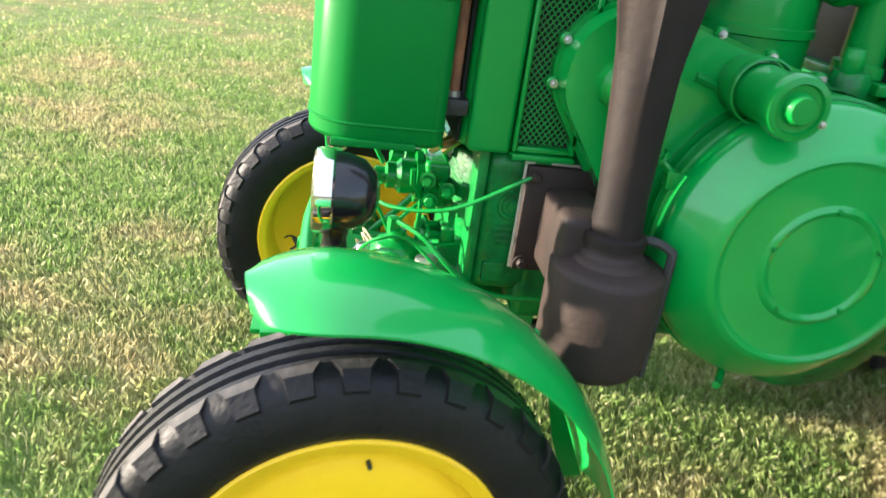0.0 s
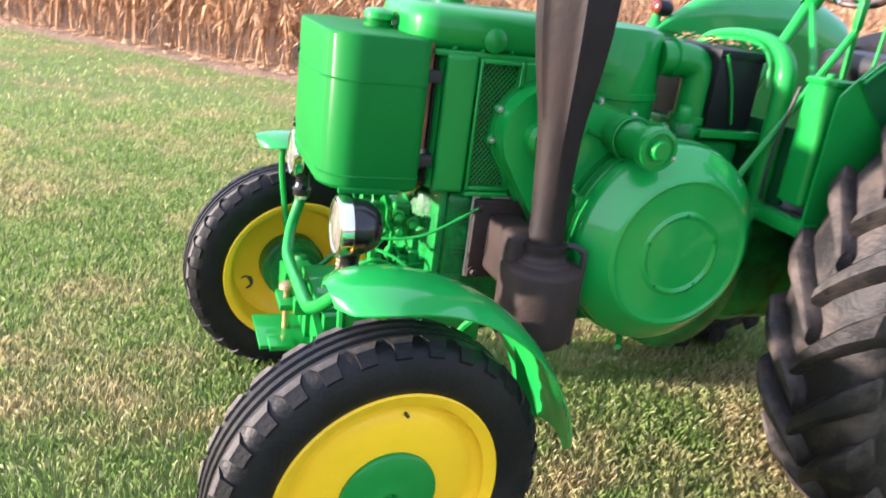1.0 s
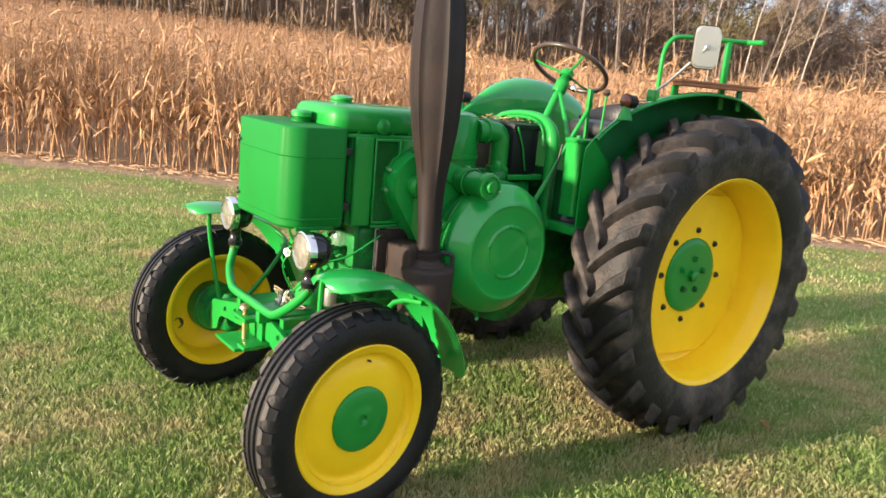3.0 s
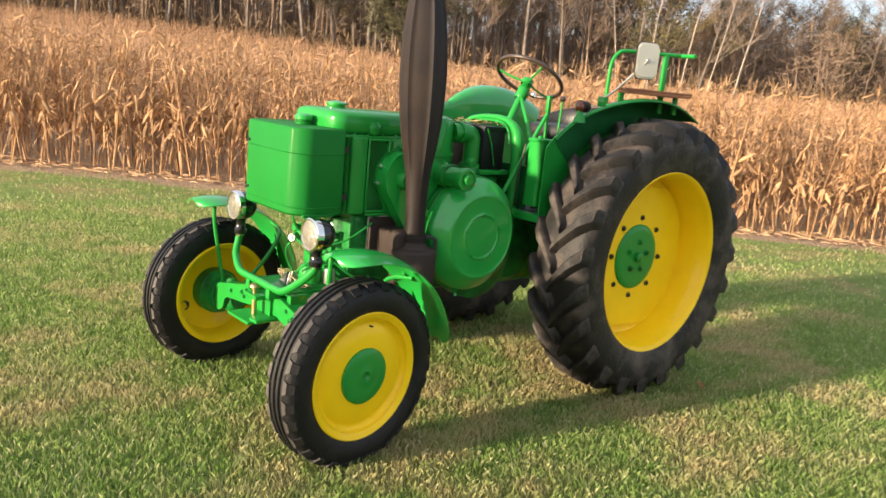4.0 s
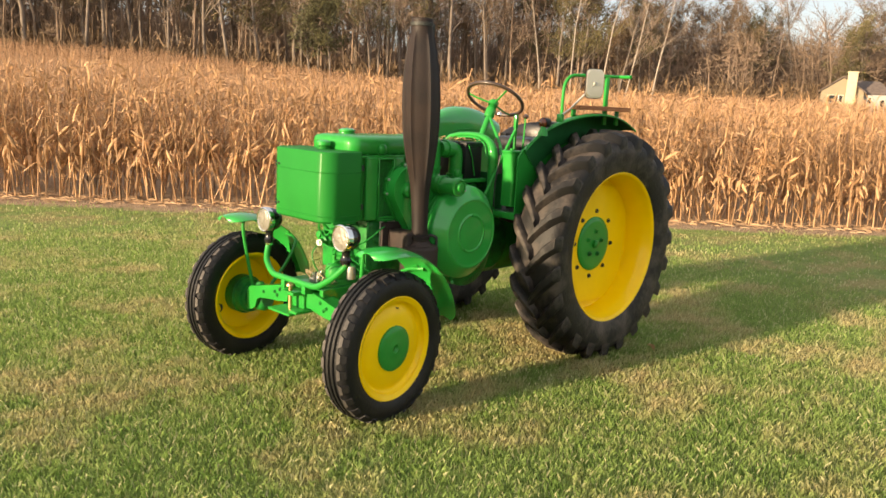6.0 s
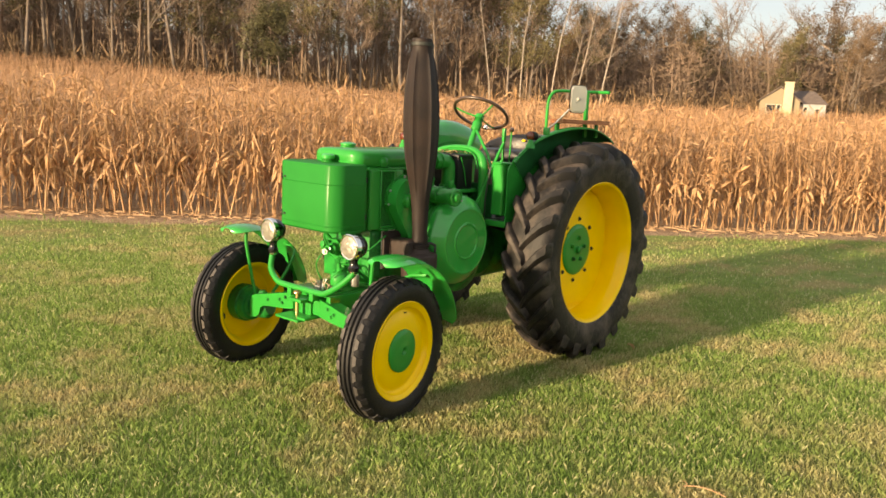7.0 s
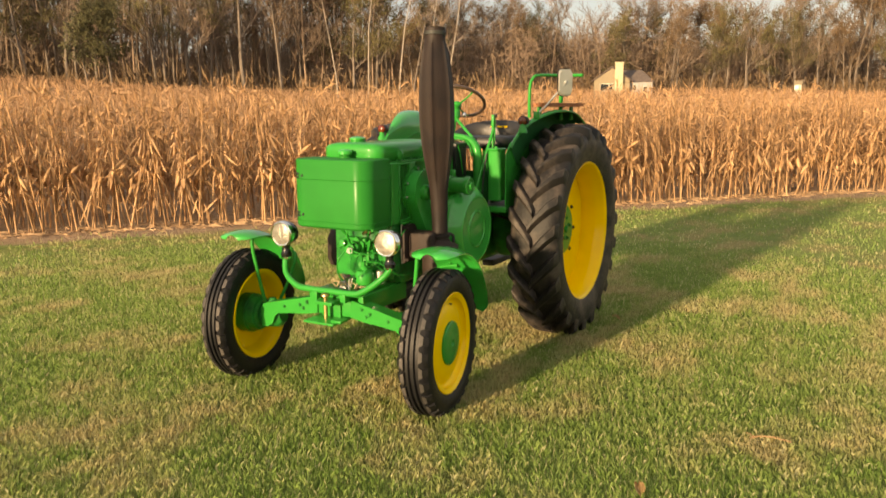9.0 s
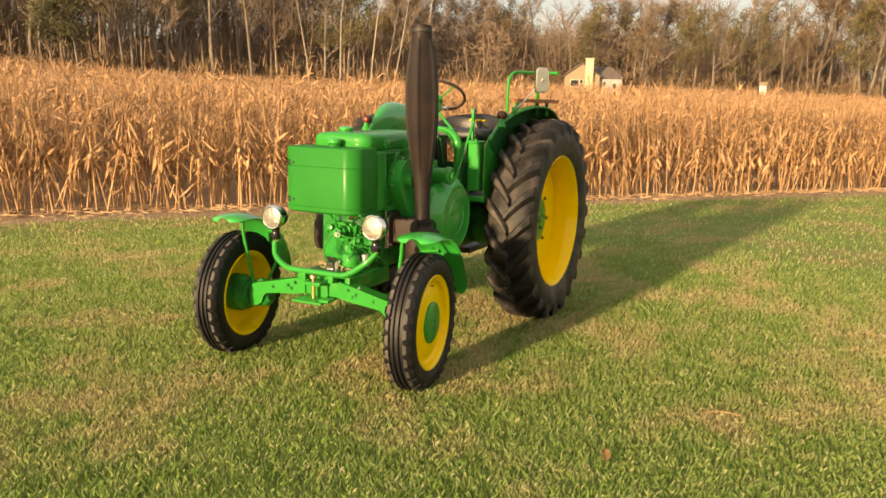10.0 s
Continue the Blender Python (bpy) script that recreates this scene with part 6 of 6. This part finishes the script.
class Plant:
    """Collects round limbs and flat twigs or leaves into plain arrays."""

    def __init__(self, seed):
        self.r = random.Random(seed)
        self.V, self.F, self.tv, self.tf = [], [], [], []
        self.slim = False

    def limb(self, pts, radii, sides):
        s = len(self.V)
        for i, p in enumerate(pts):
            d = (pts[min(i + 1, len(pts) - 1)] - pts[max(i - 1, 0)]).normalized()
            u = d.orthogonal().normalized()
            w = d.cross(u)
            for k in range(sides):
                a = 2 * math.pi * k / sides
                self.V.append(tuple(p + (u * math.cos(a) + w * math.sin(a)) * radii[i]))
        for i in range(len(pts) - 1):
            for k in range(sides):
                self.F.append((s + i * sides + k, s + i * sides + (k + 1) % sides, s + (i + 1) * sides + (k + 1) % sides, s + (i + 1) * sides + k))

    def sliver(self, p, d, L, w):
        u = d.orthogonal().normalized()
        u = (u * math.cos(self.r.uniform(0, 6.28)) + d.cross(u) * math.sin(self.r.uniform(0, 6.28))).normalized()
        s = len(self.tv)
        q = p + d * L
        for v in (p - u * w, p + u * w, q + u * w * 0.3, q - u * w * 0.3):
            self.tv.append(tuple(v))
        self.tf.append((s, s + 1, s + 2, s + 3))

    def grow(self, p, d, L, rad, level, twig_w, up=0.25, twigs=6):
        r = self.r
        n = 4 if level > 1 else 2
        pts, dd = [p], d.copy()
        for i in range(n):
            dd = (dd + Vector((r.uniform(-1, 1), r.uniform(-1, 1), r.uniform(-0.6, 1) * up + 0.05)) * (0.11 if level == 3 else 0.22)).normalized()
            pts.append(pts[-1] + dd * (L / n))
        self.limb(pts, [rad * (1 - 0.75 * i / n) for i in range(n + 1)], 6 if level > 2 else (4 if level > 1 else 3))
        if level <= 0:
            return
        kids = {4: 0, 3: 13, 2: 7, 1: 0}[level] if not self.slim else {3: 9, 2: 3, 1: 0}[level]
        for k in range(kids):
            t = r.uniform(0.30 if level == 3 else 0.2, 1.0)
            i = min(n - 1, int(t * n))
            q = pts[i].lerp(pts[i + 1], t * n - i)
            a = r.uniform(0, 6.28)
            side = Vector((math.cos(a), math.sin(a), r.uniform(0.2, 0.9)))
            nd = (dd * 0.5 + side * 0.8).normalized()
            self.grow(q, nd, L * r.uniform(0.24, 0.42) * (0.55 if self.slim and level == 3 else 1) * (1.15 - 0.4 * t if level == 3 else 1), rad * ((0.26 if self.slim else 0.42) if level == 3 else 0.5) * (1.1 - 0.6 * t), level - 1, twig_w, up, twigs)
        if level <= 2:
            for k in range(twigs * (2 if level == 2 else 1)):
                t = r.uniform(0.25, 1)
                i = min(n - 1, int(t * n))
                q = pts[i].lerp(pts[i + 1], t * n - i)
                nd = (dd + Vector((r.uniform(-1, 1), r.uniform(-1, 1), r.uniform(-0.3, 1)))).normalized()
                self.sliver(q, nd, L * r.uniform(0.25, 0.6), twig_w)


def tree_meshes(seed, height, rad, twig_w=0.030, leaf=None, lean=0.0, level=3, leaves=0, slim=False):
    t = Plant(seed)
    t.slim = slim
    t.grow(Vector((0, 0, -0.3)), Vector((lean, 0, 1)).normalized(), height, rad, level, twig_w)
    trunk = raw_mesh("trunk", t.V, t.F, None, True)
    # leaf clumps on the twig ends
    lv, lf = [], []
    if leaves:
        tips = t.tv[2::4]
        for k in range(leaves):
            c = Vector(t.r.choice(tips))
            for j in range(5):
                p = c + Vector((t.r.gauss(0, 0.35), t.r.gauss(0, 0.35), t.r.gauss(0, 0.3)))
                a, s = Vector((t.r.gauss(0, 1), t.r.gauss(0, 1), t.r.gauss(0, 1))).normalized(), t.r.uniform(0.08, 0.17)
                b = a.orthogonal().normalized()
                o = len(lv)
                for q in (p - a * s, p - b * s * 0.6, p + a * s, p + b * s * 0.6):
                    lv.append(tuple(q))
                lf.append((o, o + 1, o + 2, o + 3))
    crown = raw_mesh("crown", t.tv + lv, t.tf + [tuple(i + len(t.tv) for i in f) for f in lf], None)
    return trunk, crown


def tree(name, meshes, mats, at, turn, size, label, group):
    e = thing(name, label, "tree", at, group)
    e.rotation_euler = (0, 0, turn)
    e.scale = (size, size, size)
    for nm, me, mt in (("trunk", meshes[0], mats[0]), ("crown", meshes[1], mats[1])):
        if not me.materials:
            me.materials.append(mt)
        ob = new(nm, me)
        ob.parent = e
    return e


def at_uw(u, w):
    x, y = EDGE0.x + u * EN.x + w * ED.x, EDGE0.y + u * EN.y + w * ED.y
    return x, y, float(land(x, y))


bare = [tree_meshes(300 + k, 15.5 + 1.2 * (k % 4), 0.20 + 0.02 * k, 0.026) for k in range(4)]
leafy = [(tree_meshes(340 + k, 12.5 + 1.5 * k, 0.20, 0.026, leaves=420), LEAFB if k % 2 else LEAFO) for k in range(4)]
rr = random.Random(77)
for k in range(210):
    w = -75 + 212 * (k + rr.random()) / 210
    u = 76 + rr.random() * 14 + (10 if 40 < w < 62 else 0)
    turn, size = rr.uniform(0, 6.28), rr.uniform(0.86, 1.12) if w < 32 else (rr.uniform(0.60, 0.86) if w < 105 else rr.uniform(0.95, 1.2))
    if rr.random() < (0.30 if w < 20 else 0.62):
        ms, lf = rr.choice(leafy)
        tree("tree", ms, (BARK, lf), at_uw(u, w), turn, size, "autumn tree with thin brown foliage at the wood's edge", "trees of the wood")
    else:
        tree("tree", rr.choice(bare), (BARK, TWIG), at_uw(u, w), turn, size, "bare grey-brown deciduous tree at the wood's edge", "trees of the wood")

BIRCHES = [(60.8, 40.7, 5.3, 0.95), (63.4, 38.9, 5.6, 1.0), (64.6, 37.2, 5.2, 0.9), (65.4, 34.6, 5.5, 1.02), (63.4, 46.2, 5.4, 0.9)]
LEAFY_TREES = [(46.9, 64.1, 0.3, 0.95), (48.6, 62.7, 2.0, 0.9)]
HOUSE, HOUSE_TURN, SHED = (89.1, 24.5), -74.0, (105.8, 5.1)

# birches standing out pale before the wood
birch = [tree_meshes(400 + k, 17, 0.082, 0.014, lean=(0.05, 0.07, 0.13, 0.17, 0.02)[k], level=3, slim=True) for k in range(5)]
for k, (x, y, turn, size) in enumerate(BIRCHES):
    tree("birch", birch[k % 5], (BIRCH, TWIG), (x, y, float(land(x, y))), turn, size, "slender pale-barked birch before the wood", "birches before the wood")


# olive trees still in leaf, broad and low, at the wood's edge
olive = [tree_meshes(500 + k, 8.0 + k, 0.16, 0.026, leaves=650) for k in range(2)]
for k, (x, y, turn, size) in enumerate(LEAFY_TREES):
    tree("evergreen", olive[k % 2], (BARK, PINE), (x, y, float(land(x, y))), turn, size, "broad olive-green tree in leaf before the wood", "leafy trees before the wood")

# the depth of the wood: many joined trunks and twigs, and brush along its foot
t = Plant(600)
for k in range(1350):
    w = t.r.uniform(-85, 145)
    u = t.r.uniform(80, 130)
    x, y, z = at_uw(u, w)
    h = t.r.uniform(12, 17) if w < 32 else t.r.uniform(7.5, 11.5)
    lean = Vector((t.r.gauss(0, 0.06), t.r.gauss(0, 0.06), 1))
    p = Vector((x, y, z - 0.2))
    t.limb([p, p + lean * h * 0.5, p + lean * h + Vector((t.r.gauss(0, 0.5), t.r.gauss(0, 0.5), 0))], [t.r.uniform(0.09, 0.22), 0.09, 0.03], 4)
    for j in range(130 if w < 20 else 140):
        q = p + lean * h * t.r.uniform(0.15, 1.0) + Vector((t.r.gauss(0, 1.3), t.r.gauss(0, 1.3), 0))
        d = Vector((t.r.gauss(0, 1), t.r.gauss(0, 1), abs(t.r.gauss(0.5, 0.6)))).normalized()
        t.sliver(q, d, t.r.uniform(0.7, 2.2), t.r.uniform(0.018, 0.05))
for k in range(1600):
    w = t.r.uniform(-115, 180)
    x, y, z = at_uw(t.r.uniform(135, 175), w)
    for j in range(26):
        d = Vector((t.r.gauss(0, 0.35), t.r.gauss(0, 0.35), 1)).normalized()
        t.sliver(Vector((x + t.r.gauss(0, 1.5), y + t.r.gauss(0, 1.5), z + t.r.uniform(0, 7.5 if w > 20 else 5.5))), d, t.r.uniform(2, 4.5), t.r.uniform(0.10, 0.28))
o = len(t.V)
tagged(new("wood", raw_mesh("wood", t.V + t.tv, t.F + [tuple(i + o for i in f) for f in t.tf], WOODT)), label="dense bare autumn wood behind the maize", category="wood", kind="stuff")
t = Plant(601)
for k in range(11000):
    w, u = t.r.uniform(-100, 160), t.r.uniform(74, 96)
    x, y, z = at_uw(u, w)
    s = t.r.uniform(0.6, 1.0) + (2.2 if t.r.random() < 0.3 else 0.6)
    for j in range(4):
        d = Vector((t.r.gauss(0, 0.5), t.r.gauss(0, 0.5), 1)).normalized()
        t.sliver(Vector((x, y, z)) + Vector((t.r.gauss(0, 0.6), t.r.gauss(0, 0.6), t.r.uniform(0, s))), d, t.r.uniform(0.6, 1.8), t.r.uniform(0.03, 0.09))
tagged(new("brush", raw_mesh("brush", t.tv, t.tf, LEAFB)), label="brown brush along the foot of the wood", category="brush", kind="stuff")

# ----- house -----
CREAM = material("cream_siding", (0.23, 0.185, 0.12), rough=0.7, vary=0.08, scale=1.5)
GREYS = material("grey_siding", (0.30, 0.30, 0.30), rough=0.7, vary=0.08, scale=1.5)
PALE = material("pale_render", (0.46, 0.40, 0.27), rough=0.8, vary=0.08, scale=1.5)
SHINGLE = material("dark_shingles", (0.115, 0.088, 0.076), rough=0.85, vary=0.25, scale=2.5)
GLASS = material("dark_window_glass", (0.02, 0.022, 0.025), rough=0.08, vary=0.05)
HX, HY = HOUSE
HZ = float(land(HX, HY)) + 0.7
house = thing("house", "small cream house with grey side and tall chimney beyond the maize", "house", (HX, HY, HZ))
house.rotation_euler = (0, 0, radians(HOUSE_TURN))
house.scale = (0.64, 0.64, 0.64)


def hpart(name, bm, mat, parent=None, label=""):
    return part(name, bm, mat, parent or house, label)


# local: x along the gable front, -y towards the viewer
W, D, EH, RH = 6.6, 8.0, 3.3, 5.6
hpart("wall", slab([(-W / 2, 0), (W / 2, 0), (W / 2, EH), (0, RH), (-W / 2, EH)], 0, 0.25), CREAM, label="cream gable wall")
hpart("wall", box(-W / 2, W / 2, 0.25, D, 0, EH, 0), CREAM)
hpart("wing_wall", box(W / 2, W / 2 + 4.2, 1.2, D, 0, EH - 0.3, 0), GREYS, label="grey wing wall")
hpart("roof", slab([(-W / 2 - 0.4, EH - 0.25), (0, RH + 0.12), (W / 2 + 0.4, EH - 0.25), (W / 2 + 0.4, EH - 0.05), (0, RH + 0.35), (-W / 2 - 0.4, EH - 0.05)], -0.35, D + 0.3), SHINGLE, label="dark shingle roof")
bm = bmesh.new()
pts = [(W / 2 - 1.5, 0.9, EH - 0.35), (W / 2 + 4.6, 0.9, EH - 0.35), (W / 2 + 4.6, D + 0.3, EH - 0.35), (W / 2 - 1.5, D + 0.3, EH - 0.35), (W / 2 - 1.5, D / 2 + 0.6, RH - 0.25), (W / 2 + 2.2, D / 2 + 0.6, RH - 0.25)]
vs = [bm.verts.new(p) for p in pts]
for f in ((0, 1, 5, 4), (1, 2, 5), (2, 3, 4, 5), (3, 0, 4), (0, 3, 2, 1)):
    bm.faces.new([vs[i] for i in f])
hpart("wing_roof", bm, SHINGLE, label="dark hipped wing roof")
ch = hpart("chimney", box(0.55, 2.05, -0.75, 0.1, 0, 6.6, 0.03), PALE, label="broad cream chimney")
hpart("chimney_cap", box(0.45, 2.15, -0.85, 0.2, 6.4, 6.62, 0.02), PALE, ch)
for x0, x1, z0, z1, y in ((-2.2, -0.5, 1.3, 2.7, -0.04), (-0.5, 0.25, 1.3, 2.7, -0.04), (W / 2 + 0.6, W / 2 + 1.3, 1.3, 2.5, 1.16), (W / 2 + 2.5, W / 2 + 3.3, 0.1, 2.2, 1.16)):
    wn = hpart("window", box(x0, x1, y, y + 0.12, z0, z1, 0.01, 1), WHITE)
    hpart("pane", box(x0 + 0.1, x1 - 0.1, y - 0.015, y + 0.03, z0 + 0.1, z1 - 0.1, 0), GLASS, wn)
shed = thing("shed", "tiny white roof showing over the far maize", "shed", (SHED[0], SHED[1], float(land(*SHED)) + 0.9))
shed.scale = (0.5, 0.5, 0.75)
part("wall", box(-0.9, 0.9, -0.8, 0.8, 0, 2.1, 0.02), WHITE, shed)
part("roof", slab([(-1.2, 2.05), (0, 2.75), (1.2, 2.05)], -1.0, 1.0), CREAM, shed)

# closing ridge of sky-line trees far round the place
t = Plant(700)
for k in range(1500):
    a = t.r.uniform(0, 6.283)
    R = t.r.uniform(130, 200)
    x, y = R * math.cos(a), R * math.sin(a)
    u, w = edge_uv(x, y)
    # open towards the low sun
    if u > -60 or abs((a - radians(SUN_AZ) + math.pi) % (2 * math.pi) - math.pi) < radians(14):
        continue
    z = float(land(x, y))
    h = t.r.uniform(14, 24)
    for j in range(26):
        d = Vector((t.r.gauss(0, 0.6), t.r.gauss(0, 0.6), 1)).normalized()
        t.sliver(Vector((x + t.r.gauss(0, 2), y + t.r.gauss(0, 2), z + t.r.uniform(0, h * 0.6))), d, t.r.uniform(2, 5), t.r.uniform(0.1, 0.35))
tagged(new("far_wood", raw_mesh("far_wood", t.tv, t.tf, TWIG)), label="far bare tree line round the fields", category="wood", kind="stuff")
